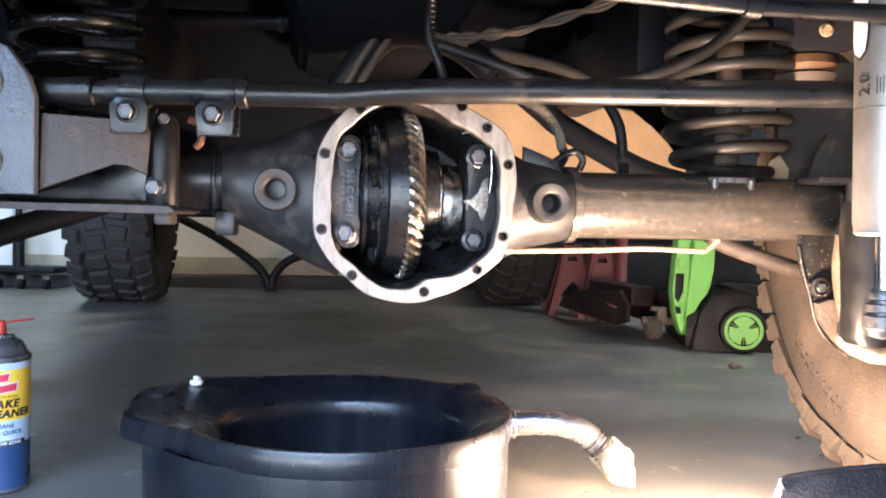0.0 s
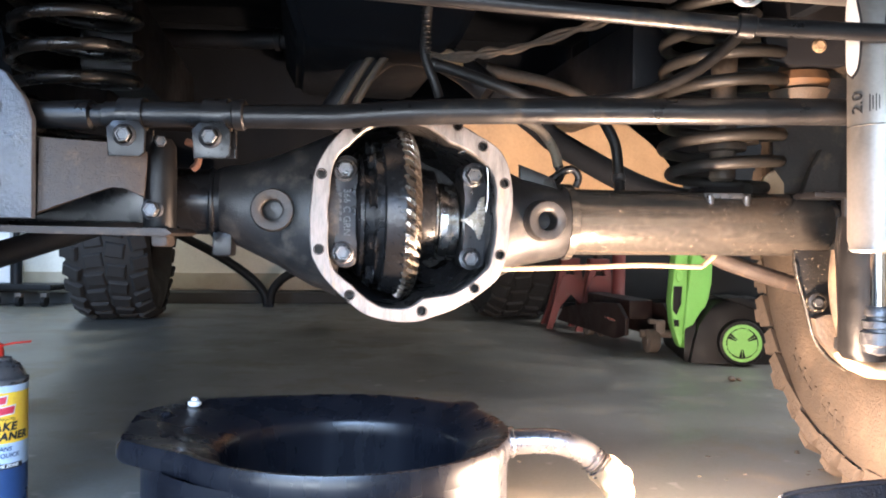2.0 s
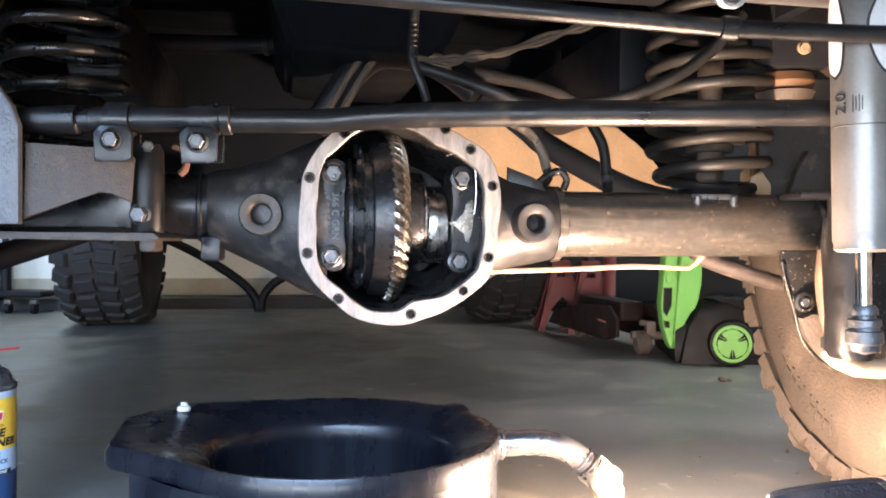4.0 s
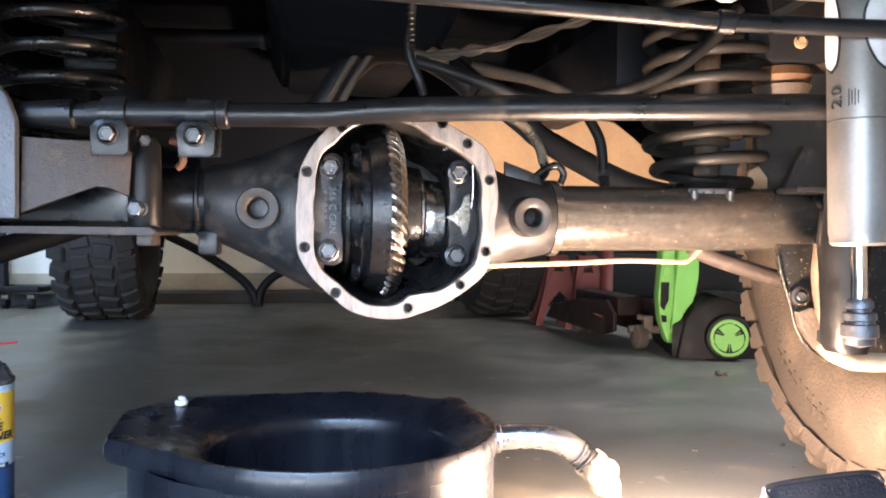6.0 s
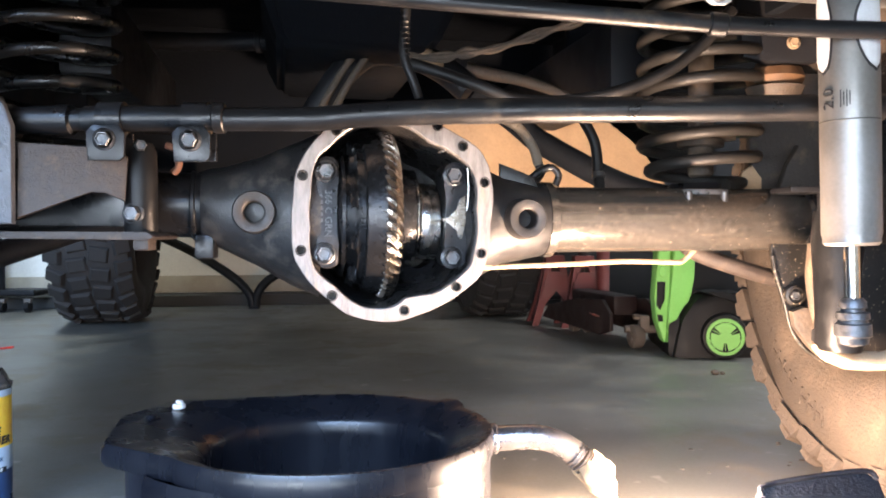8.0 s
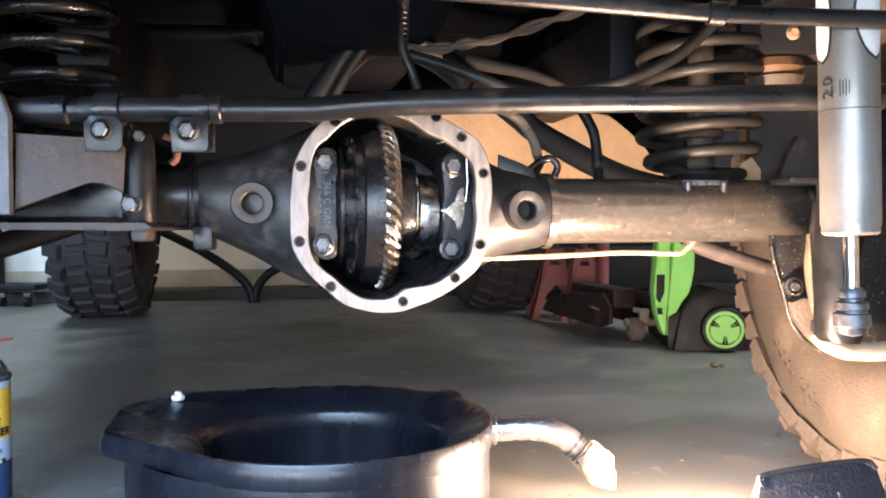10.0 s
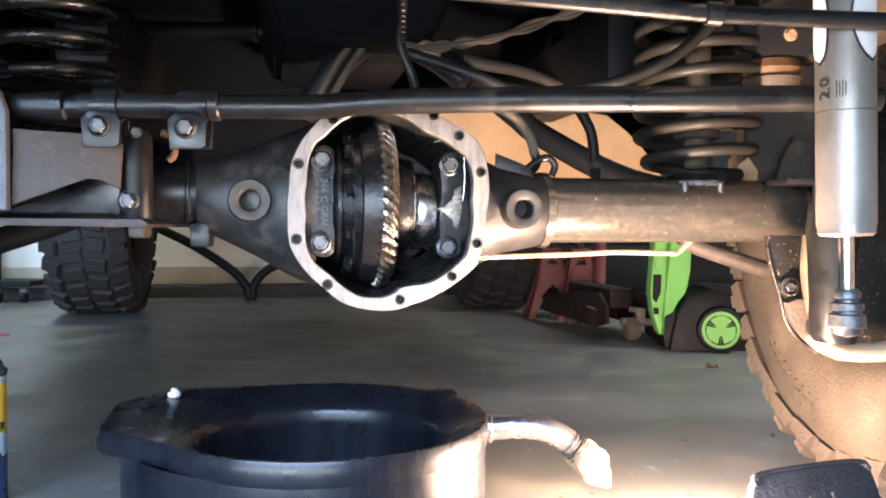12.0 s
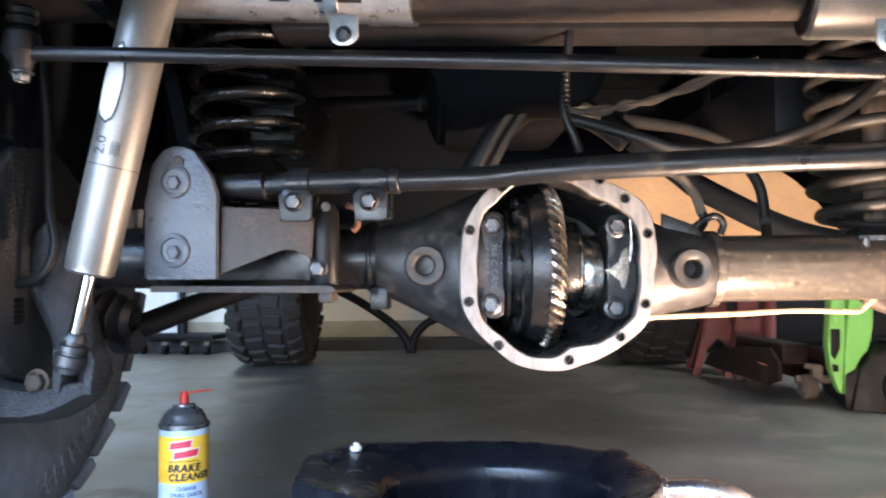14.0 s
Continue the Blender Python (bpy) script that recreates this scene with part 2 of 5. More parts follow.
def plate(outline, y0, y1, bevel=0.0015, axis="y"):
    """A plate of that outline, thick from y0 to y1. The outline is in (x, z), or in (x, y) for axis z, or in (y, z) for axis x."""
    bm = bmesh.new()
    place = {"y": lambda a, b, d: (a, d, b), "z": lambda a, b, d: (a, b, d), "x": lambda a, b, d: (d, a, b)}[axis]
    front = [bm.verts.new(place(a, b, y0)) for a, b in outline]
    back = [bm.verts.new(place(a, b, y1)) for a, b in outline]
    bm.faces.new(front)
    bm.faces.new(back[::-1])
    for i in range(len(front)):
        j = (i + 1) % len(front)
        bm.faces.new((front[j], front[i], back[i], back[j]))
    if bevel:
        rim = [e for e in bm.edges if (e.verts[0] in front) == (e.verts[1] in front)]
        bmesh.ops.bevel(bm, geom=rim, offset=bevel, segments=2, affect="EDGES", profile=0.6)
    return bm


def frame_of(a, b):
    """A pose at a whose z looks to b."""
    d = Vector(b) - Vector(a)
    return Matrix.Translation(a) @ d.to_track_quat("Z", "Y").to_matrix().to_4x4(), d.length


def lathe(profile, a, b, seg=32, bm=None, closed=False):
    """Turns (along, radius) pairs about the line from a towards b; along is in metres from a."""
    bm = bm or bmesh.new()
    m, _ = frame_of(a, b)
    rings = []
    for s, r in profile:
        if r < 1e-6:
            rings.append([bm.verts.new(m @ Vector((0, 0, s)))])
        else:
            rings.append([bm.verts.new(m @ Vector((r * math.cos(k * math.tau / seg), r * math.sin(k * math.tau / seg), s))) for k in range(seg)])
    pairs = list(zip(rings, rings[1:])) + ([(rings[-1], rings[0])] if closed else [])
    for p, q in pairs:
        for k in range(seg):
            j = (k + 1) % seg
            if len(p) == 1 and len(q) == 1:
                continue
            if len(p) == 1:
                bm.faces.new((p[0], q[k], q[j]))
            elif len(q) == 1:
                bm.faces.new((p[j], p[k], q[0]))
            else:
                bm.faces.new((p[j], p[k], q[k], q[j]))
    return bm


def rod(a, b, r, seg=20, bevel=0.0015, bm=None):
    n = (Vector(b) - Vector(a)).length
    return lathe([(0, 0), (0, r - bevel), (bevel, r), (n - bevel, r), (n, r - bevel), (n, 0)], a, b, seg, bm)


def curve_points(points, steps=8):
    """A smooth line through the points."""
    p = [Vector(v) for v in points]
    p = [2 * p[0] - p[1]] + p + [2 * p[-1] - p[-2]]
    out = []
    for i in range(1, len(p) - 2):
        for k in range(steps):
            t = k / steps
            out.append(0.5 * (2 * p[i] + (p[i + 1] - p[i - 1]) * t + (2 * p[i - 1] - 5 * p[i] + 4 * p[i + 1] - p[i + 2]) * t * t
                              + (3 * p[i] - p[i - 1] - 3 * p[i + 1] + p[i + 2]) * t ** 3))
    out.append(p[-2])
    return out


def sweep(points, radius, seg=14, steps=8, bm=None, raw=False):
    """A round tube along a smooth line; radius is a number or a function of the share of the way."""
    bm = bm or bmesh.new()
    line = [Vector(p) for p in points] if raw else curve_points(points, steps)
    normal, rings = None, []
    for i, p in enumerate(line):
        d = (line[min(i + 1, len(line) - 1)] - line[max(i - 1, 0)]).normalized()
        if normal is None:
            normal = d.orthogonal().normalized()
        normal = (normal - d * normal.dot(d)).normalized()
        side = d.cross(normal)
        r = radius(i / (len(line) - 1)) if callable(radius) else radius
        rings.append([bm.verts.new(p + r * (math.cos(k * math.tau / seg) * normal + math.sin(k * math.tau / seg) * side)) for k in range(seg)])
    for a, b in zip(rings, rings[1:]):
        for k in range(seg):
            bm.faces.new((a[k], a[(k + 1) % seg], b[(k + 1) % seg], b[k]))
    bm.faces.new(rings[0][::-1])
    bm.faces.new(rings[-1])
    return bm


def hex_bolt(at, way, r=0.010, h=0.007, washer=True):
    """A hexagon head with a flange washer and a dished top, its face towards way."""
    bm = bmesh.new()
    a = Vector(at)
    b = a + Vector(way)
    if washer:
        lathe([(0, 0), (0, r * 1.35), (0.0015, r * 1.35), (0.003, r * 1.1)], a, b, 28, bm)
    lathe([(0, r), (h * 0.85, r), (h, r * 0.86), (h, r * 0.70), (h - 0.001, r * 0.62), (h - 0.001, 0)], a, b, 6, bm)
    return bm


def joined(*bms):
    out = bmesh.new()
    for b in bms:
        me = bpy.data.meshes.new("tmp")
        b.to_mesh(me)
        out.from_mesh(me)
        bpy.data.meshes.remove(me)
        b.free()
    return out


def loft(rings, caps=True, bm=None):
    bm = bm or bmesh.new()
    rows = [[bm.verts.new(p) for p in r] for r in rings]
    n = len(rows[0])
    for a, b in zip(rows, rows[1:]):
        for k in range(n):
            bm.faces.new((a[k], a[(k + 1) % n], b[(k + 1) % n], b[k]))
    if caps:
        bm.faces.new(rows[0][::-1])
        bm.faces.new(rows[-1])
    return bm


def words(text, size, extrude=0.0003, spacing=1.0, shear=0.0, bold=0.0):
    """Lettering as a bmesh in the x-y plane, centred on the origin."""
    cu = bpy.data.curves.new("words", "FONT")
    cu.body, cu.size, cu.extrude, cu.align_x, cu.align_y = text, size, extrude, "CENTER", "CENTER"
    cu.space_character, cu.shear, cu.resolution_u, cu.offset = spacing, shear, 3, bold
    tmp = new("words", cu)
    bpy.context.view_layer.update()
    me = bpy.data.meshes.new_from_object(tmp.evaluated_get(bpy.context.evaluated_depsgraph_get()))
    bm = bmesh.new()
    bm.from_mesh(me)
    bpy.data.objects.remove(tmp)
    bpy.data.curves.remove(cu)
    bpy.data.meshes.remove(me)
    return bm


def moved(bm, m):
    bmesh.ops.transform(bm, matrix=m, verts=bm.verts)
    return bm


def wrapped(bm, a, b, r, up=0.0, toward=(0, -1, 0)):
    """Bends a flat bmesh (x around, y along) round the cylinder from a towards b, its middle facing toward, at up metres from a."""
    m, _ = frame_of(a, b)
    axis = (m.to_3x3() @ Vector((0, 0, 1))).normalized()
    out = Vector(toward)
    out = (out - axis * out.dot(axis)).normalized()
    side = axis.cross(out)
    for v in bm.verts:
        ang = v.co.x / r
        v.co = Vector(a) + axis * (up + v.co.y) + (out * math.cos(ang) + side * math.sin(ang)) * (r + v.co.z)
    return bm


def grid_rect(w, h, nx=12, ny=2):
    bm = bmesh.new()
    bmesh.ops.create_grid(bm, x_segments=nx, y_segments=ny, size=0.5)
    for v in bm.verts:
        v.co = (v.co.x * w, v.co.y * h, 0)
    return bm


def cut(ob, cutters):
    """Cuts the cutter meshes out of a mesh object for good."""
    tools = []
    for bm in cutters:
        me = bpy.data.meshes.new("cutter")
        bmesh.ops.recalc_face_normals(bm, faces=bm.faces)
        bm.to_mesh(me)
        bm.free()
        tool = new("cutter", me)
        tools.append(tool)
        mod = ob.modifiers.new("cut", "BOOLEAN")
        mod.operation, mod.solver, mod.object = "DIFFERENCE", "EXACT", tool
    bpy.context.view_layer.update()
    me = bpy.data.meshes.new_from_object(ob.evaluated_get(bpy.context.evaluated_depsgraph_get()))
    ob.modifiers.clear()
    ob.data = me
    smooth(me, 35)
    for tool in tools:
        bpy.data.objects.remove(tool)
    return ob

# ---- the garage, square with the vehicle, which stands turned by VEH ----
VEH = Matrix.Rotation(radians(10.5), 4, "Z")


def veh(bm):
    return moved(bm, VEH)


def at_veh(x, y, z=0.0):
    return VEH @ Vector((x, y, z))


tagged(part("floor", veh(box(-3.4, 3.6, -2.6, 4.3, -0.12, 0.0, 0)), CONCRETE), "smooth grey concrete garage floor with stains", "floor", kind="structure")
tagged(part("wall_back", veh(box(-3.4, 3.6, 4.05, 4.2, 0.0, 2.6, 0)), PLASTER), "off-white plastered garage back wall", "wall", kind="structure")
tagged(part("wall_left", veh(box(-3.55, -3.4, -2.6, 4.2, 0.0, 2.6, 0)), PLASTER), "off-white plastered garage side wall", "wall", kind="structure")
tagged(part("wall_right", veh(box(3.6, 3.75, -2.6, 4.2, 0.0, 2.6, 0)), PLASTER), "off-white plastered garage side wall", "wall", kind="structure")
front = joined(box(-3.4, -2.6, -1.85, -1.7, 0, 2.6, 0), box(0.9, 3.6, -1.85, -1.7, 0, 2.6, 0), box(-2.6, 0.9, -1.85, -1.7, 2.25, 2.6, 0))
tagged(part("wall_front", veh(front), PLASTER), "off-white garage front wall round the open door", "wall", kind="structure")
tagged(part("ceiling", veh(box(-3.55, 3.75, -2.75, 4.2, 2.6, 2.7, 0)), PLASTER), "plain white garage ceiling", "ceiling", kind="structure")
tagged(part("baseboard", veh(box(-3.4, 3.6, 3.86, 4.046, 0.0, 0.052, 0.006)), BASE_STRIP), "black raised rubber strip along the wall foot", "baseboard", kind="structure")
tagged(part("trim", veh(box(-1.9, 3.6, 4.03, 4.048, 0.054, 0.135, 0.003)), STAINED), "water-stained tan band low on the wall", "trim", kind="structure")

# ---- the vehicle's underside ----
CX = 0.147
under = thing("vehicle_underbody", at_veh(CX, 2.0, 0.78), "black dusty underside of an off-road vehicle over its axles, its shade put into the colour", "vehicle underside")
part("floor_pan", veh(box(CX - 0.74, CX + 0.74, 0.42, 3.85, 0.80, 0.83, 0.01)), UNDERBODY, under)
# unseen block added to keep the daylight off the floor under the vehicle
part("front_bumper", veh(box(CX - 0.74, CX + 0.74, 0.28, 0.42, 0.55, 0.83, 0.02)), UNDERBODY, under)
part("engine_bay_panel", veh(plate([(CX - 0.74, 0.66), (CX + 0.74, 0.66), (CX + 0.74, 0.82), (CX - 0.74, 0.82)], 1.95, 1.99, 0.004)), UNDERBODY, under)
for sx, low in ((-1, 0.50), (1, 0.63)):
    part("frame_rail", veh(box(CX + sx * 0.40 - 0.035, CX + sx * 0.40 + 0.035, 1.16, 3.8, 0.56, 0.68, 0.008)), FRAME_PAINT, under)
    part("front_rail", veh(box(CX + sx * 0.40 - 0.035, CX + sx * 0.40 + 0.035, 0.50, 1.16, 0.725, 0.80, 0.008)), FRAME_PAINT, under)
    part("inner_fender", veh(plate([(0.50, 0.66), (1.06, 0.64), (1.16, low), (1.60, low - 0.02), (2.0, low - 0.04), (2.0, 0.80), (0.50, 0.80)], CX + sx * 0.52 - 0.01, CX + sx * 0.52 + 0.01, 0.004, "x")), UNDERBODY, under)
# dark sheet added where only darkness shows, hiding the pale tyre wall
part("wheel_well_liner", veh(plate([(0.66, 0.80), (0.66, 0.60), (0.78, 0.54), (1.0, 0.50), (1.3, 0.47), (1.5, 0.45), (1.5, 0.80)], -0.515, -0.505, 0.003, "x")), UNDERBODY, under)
# side panels added to block the overhead light from the floor beneath
for sx in (-1, 1):
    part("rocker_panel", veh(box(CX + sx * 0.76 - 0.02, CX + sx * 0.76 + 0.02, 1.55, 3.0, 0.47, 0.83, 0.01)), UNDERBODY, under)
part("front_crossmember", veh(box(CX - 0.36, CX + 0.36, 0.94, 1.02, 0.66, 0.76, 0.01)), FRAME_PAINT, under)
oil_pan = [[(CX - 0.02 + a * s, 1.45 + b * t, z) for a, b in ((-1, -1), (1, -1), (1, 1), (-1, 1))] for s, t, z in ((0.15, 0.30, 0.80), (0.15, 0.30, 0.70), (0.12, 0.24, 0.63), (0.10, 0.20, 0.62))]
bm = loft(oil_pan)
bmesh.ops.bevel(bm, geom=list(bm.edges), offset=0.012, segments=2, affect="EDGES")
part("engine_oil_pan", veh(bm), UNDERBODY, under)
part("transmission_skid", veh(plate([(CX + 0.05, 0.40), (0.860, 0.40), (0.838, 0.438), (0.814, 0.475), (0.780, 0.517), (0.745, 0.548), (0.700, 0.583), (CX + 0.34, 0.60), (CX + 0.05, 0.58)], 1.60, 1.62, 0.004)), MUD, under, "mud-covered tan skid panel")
# dark sheets added where only darkness shows, closing gaps to the far wall
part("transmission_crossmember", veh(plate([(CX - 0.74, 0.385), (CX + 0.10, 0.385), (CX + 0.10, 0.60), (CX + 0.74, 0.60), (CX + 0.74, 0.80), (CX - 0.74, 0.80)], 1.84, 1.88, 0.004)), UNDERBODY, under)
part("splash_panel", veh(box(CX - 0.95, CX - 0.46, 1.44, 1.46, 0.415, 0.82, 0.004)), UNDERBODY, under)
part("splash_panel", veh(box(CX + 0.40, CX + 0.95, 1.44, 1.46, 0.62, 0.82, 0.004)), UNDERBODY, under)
part("heater_pipe", sweep([(-0.75, 1.5, 0.71), (-0.46, 1.5, 0.701), (-0.30, 1.5, 0.702), (-0.09, 1.5, 0.712), (0.0, 1.52, 0.73)], 0.017), FRAME_PAINT, under)
for x in (-0.315, -0.285):
    part("pipe_clamp", rod((x, 1.5, 0.7015), (x + 0.012, 1.5, 0.7015), 0.021), FRAME_PAINT, under)

exhaust = thing("exhaust_pipe", (-0.03, 1.3, 0.63), "mud-tanned exhaust crossover pipe bent over the axle", "exhaust pipe")
part("crossover", sweep([(-0.19, 1.30, 0.515), (-0.165, 1.30, 0.555), (-0.128, 1.30, 0.607), (-0.085, 1.31, 0.640), (-0.02, 1.31, 0.636), (0.03, 1.30, 0.612), (0.075, 1.29, 0.575)], 0.023), FRAME_PAINT, exhaust)
for x in (0.0, 0.022):
    part("hanger_strap", sweep([(-0.106 + x, 1.27, 0.634), (-0.128 + x, 1.27, 0.602), (-0.150 + x, 1.27, 0.565), (-0.172 + x, 1.27, 0.525)], 0.0058, 10), MUD_DARK, exhaust, "tan mud-caked strap")
part("mud_patch", sweep([(-0.035, 1.27, 0.630), (-0.01, 1.265, 0.626), (0.018, 1.27, 0.612), (0.026, 1.27, 0.600)], lambda s: 0.004 + 0.013 * math.sin(math.pi * s), 12), MUD, exhaust, "tan patch on the crossover")
part("downpipe", sweep([(0.070, 1.30, 0.612), (0.111, 1.30, 0.603), (0.155, 1.30, 0.595), (0.202, 1.30, 0.581), (0.24, 1.30, 0.565)], lambda s: 0.0115 - 0.004 * s, 12), MUD_DARK, exhaust, "tan muddy pipe")

# ---- the axle ----
AXM = Matrix.Translation((-0.033, 0.905, 0)) @ VEH
AX_D = 0.0875


def axw(u, d, z):
    return AXM @ Vector((u, d, z))


OUTER = [(-.0762, .4598), (-.0987, .4326), (-.1090, .4107), (-.1116, .3859), (-.1134, .3489), (-.1109, .3149), (-.1008, .2965), (-.0740, .2688), (-.0534, .2517),
         (-.0218, .2429), (.0102, .2424), (.0294, .2488), (.0616, .2618), (.0843, .2764), (.1038, .2927), (.1117, .3123), (.1156, .3544), (.1178, .4028), (.1140, .4220),
         (.1035, .4409), (.0767, .4573), (.0536, .4690), (.0241, .4850), (-.0205, .4859), (-.0517, .4765)]
INNER = [(-.0498, .4595), (-.0711, .4399), (-.0833, .4302), (-.0892, .4145), (-.0917, .3866), (-.0925, .3494), (-.0903, .3091), (-.0855, .2998), (-.0650, .2829),
         (-.0570, .2745), (-.0348, .2596), (-.0094, .2572), (.0034, .2598), (.0150, .2690), (.0289, .2711), (.0547, .2761), (.0741, .2892),
         (.0919, .3055), (.0964, .3249), (.0980, .3700), (.0978, .4054), (.0908, .4212), (.0707, .4364), (.0443, .4480), (.0149, .4656), (-.02, .4700)]
HOLES = [(-.0631, .4589), (-.1013, .4079), (-.1034, .3237), (-.0688, .2726), (.0137, .2545), (.0750, .2808), (.1048, .3196), (.1088, .4028), (.0826, .4445), (.0523, .4674)]
MID = (0.003, 0.362)


def polar(outline, n=144):
    """The outline as n points at even angles round its middle, corners eased."""
    ang = sorted((math.atan2(z - MID[1], u - MID[0]), math.hypot(u - MID[0], z - MID[1])) for u, z in outline)
    a = np.array([v[0] for v in ang])
    r = np.array([v[1] for v in ang])
    a = np.concatenate((a - math.tau, a, a + math.tau))
    r = np.tile(r, 3)
    t = np.arange(n) * math.tau / n - math.pi
    k = [np.interp(t + o, a, r) for o in (-0.03, 0.0, 0.03)]
    k = (k[0] + 2 * k[1] + k[2]) / 4
    return [(MID[0] + q * math.cos(v), MID[1] + q * math.sin(v)) for q, v in zip(k, t)]


def scaled(loop, s, d):
    return [axw(MID[0] + (u - MID[0]) * s, d, MID[1] + (z - MID[1]) * s) for u, z in loop]


outer, inner = polar(OUTER), polar(INNER)
axle = thing("front_axle", axw(0, AX_D, 0.36), "black front drive axle with its differential cover taken off", "axle")
ring = loft([scaled(outer, 0.992, 0.0), scaled(outer, 1.0, 0.0012), scaled(outer, 1.0, 0.014), scaled(inner, 1.0, 0.014), scaled(inner, 1.0, 0.0012), scaled(inner, 1.012, 0.0), scaled(outer, 0.992, 0.0)], caps=False)
bmesh.ops.remove_doubles(ring, verts=ring.verts, dist=1e-6)
flange = part("cover_flange", ring, GASKET, axle, "scraped bare grey gasket face with bolt holes")
cut(flange, [rod(axw(u, -0.01, z), axw(u, 0.03, z), 0.0047, 16, 0.0005) for u, z in HOLES])
for u, z in HOLES:
    part("bolt_hole", lathe([(0.0005, 0.0066), (-0.0002, 0.0062), (-0.0002, 0.0049), (0.003, 0.0046), (0.013, 0.0046), (0.013, 0)], axw(u, 0, z), axw(u, 1, z), 18), HOLE, flange, "dark threaded hole")
shell = loft([scaled(outer, 0.985, 0.012), scaled(outer, 0.97, 0.03), scaled(outer, 0.94, 0.08), scaled(outer, 0.84, 0.13), scaled(outer, 0.6, 0.17), scaled(outer, 0.3, 0.185), scaled(outer, 0.01, 0.187)], caps=False)
part("housing", shell, CASTING, axle, "black rough cast housing")
well = loft([scaled(inner, 1.0, 0.012), scaled(inner, 0.99, 0.05), scaled(inner, 0.97, 0.10), scaled(inner, 0.85, 0.15), scaled(inner, 0.4, 0.165), scaled(inner, 0.01, 0.166)], caps=False)
part("housing_cavity", well, OILY_IN, axle, "oil-wet black inside of the housing")


def neck(rows, n=40):
    return loft([[axw(u, AX_D + off + rd * math.cos(k * math.tau / n), z + rz * math.sin(k * math.tau / n)) for k in range(n)] for u, off, z, rd, rz in rows])


part("housing_neck", neck([(-0.080, 0.0, 0.365, 0.068, 0.100), (-0.112, 0.0, 0.365, 0.064, 0.086), (-0.150, -0.004, 0.368, 0.056, 0.066), (-0.190, -0.003, 0.372, 0.048, 0.050), (-0.208, 0.0, 0.375, 0.045, 0.045), (-0.216, 0.0, 0.376, 0.041, 0.041)]), CASTING, axle)
part("housing_neck", neck([(0.085, 0.0, 0.357, 0.066, 0.094), (0.118, 0.0, 0.358, 0.060, 0.072), (0.150, -0.004, 0.359, 0.054, 0.056), (0.190, -0.002, 0.360, 0.049, 0.049), (0.206, 0.0, 0.361, 0.047, 0.047), (0.213, 0.0, 0.361, 0.044, 0.044)]), CASTING, axle)
for s, u0, z0, zz in ((-1, -0.155, 0.367, 0.363), (1, 0.165, 0.361, 0.358)):
    bm = lathe([(-0.062, 0.026), (-0.014, 0.0245), (-0.002, 0.0238), (0.0, 0.0225), (0.0, 0.0135), (-0.001, 0.0122), (-0.040, 0.0118), (-0.040, 0)], axw(u0, 0.008, z0), axw(u0, -1, z0), 36)
    boss = part("plug_boss", bm, BOSS, axle, "worn round boss with a drilled hole")
    part("drilled_hole", lathe([(0.003, 0.0119), (0.0035, 0.0112), (0.034, 0.0108), (0.034, 0.0)], axw(u0, 0.008, z0), axw(u0, 1, z0), 28), HOLE, boss)
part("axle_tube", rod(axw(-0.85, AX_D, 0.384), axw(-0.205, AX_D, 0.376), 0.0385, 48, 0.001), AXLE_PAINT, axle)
part("axle_tube", rod(axw(0.20, AX_D, 0.361), axw(0.62, AX_D, 0.363), 0.0425, 48, 0.001), LIT_TUBE, axle, "black tube flecked with tan dirt, lamp sheen put into its colour")
part("tube_seam", rod(axw(-0.228, AX_D, 0.376), axw(-0.222, AX_D, 0.376), 0.0415, 40, 0.0015), AXLE_PAINT, axle)
part("tube_seam", lathe([(0, 0.042), (0.002, 0.049), (0.012, 0.049), (0.016, 0.042)], axw(0.205, AX_D, 0.361), axw(1, AX_D, 0.362), 40), LIT_TUBE, axle)
part("vent_ear", plate([(0.098, 0.405), (0.150, 0.395), (0.142, 0.414), (0.128, 0.420), (0.098, 0.432)], 1.000, 1.015, 0.003), AXLE_PAINT, axle)
part("housing_rib", sweep([(0.066, 0.965, 0.301), (0.084, 0.985, 0.301), (0.100, 1.000, 0.301), (0.191, 1.030, 0.303), (0.270, 1.050, 0.306), (0.341, 1.070, 0.304), (0.358, 1.080, 0.306), (0.378, 1.085, 0.323)], 0.0034, 10), MUD, axle, "tan strip under the tube")
part("spring_clip", joined(box(0.345, 0.405, 1.040, 1.062, 0.395, 0.402, 0.001), rod((0.350, 1.035, 0.385), (0.350, 1.035, 0.400), 0.005), rod((0.400, 1.042, 0.385), (0.400, 1.042, 0.400), 0.005)), BOLT, axle)
part("shock_mount", joined(box(0.470, 0.530, 1.00, 1.10, 0.396, 0.404, 0.002), rod((0.515, 1.01, 0.365), (0.515, 1.01, 0.400), 0.006)), AXLE_PAINT, axle)
part("tube_weld", rod(axw(0.575, AX_D, 0.362), axw(0.590, AX_D, 0.362), 0.047, 40, 0.004), AXLE_PAINT, axle)
part("skid_lug", box(-0.265, -0.242, 0.925, 0.95, 0.313, 0.342, 0.004), AXLE_PAINT, axle)

# ---- the differential ----
diff = thing("differential", axw(0, AX_D, 0.366), "oily differential carrier with bright ring gear teeth", "differential")
ZC = 0.366


def turned(profile, z=ZC, seg=64):
    """A body turned about the axle's line; profile in (u, radius)."""
    return lathe(profile, axw(0, AX_D, z), axw(1, AX_D, z), seg)


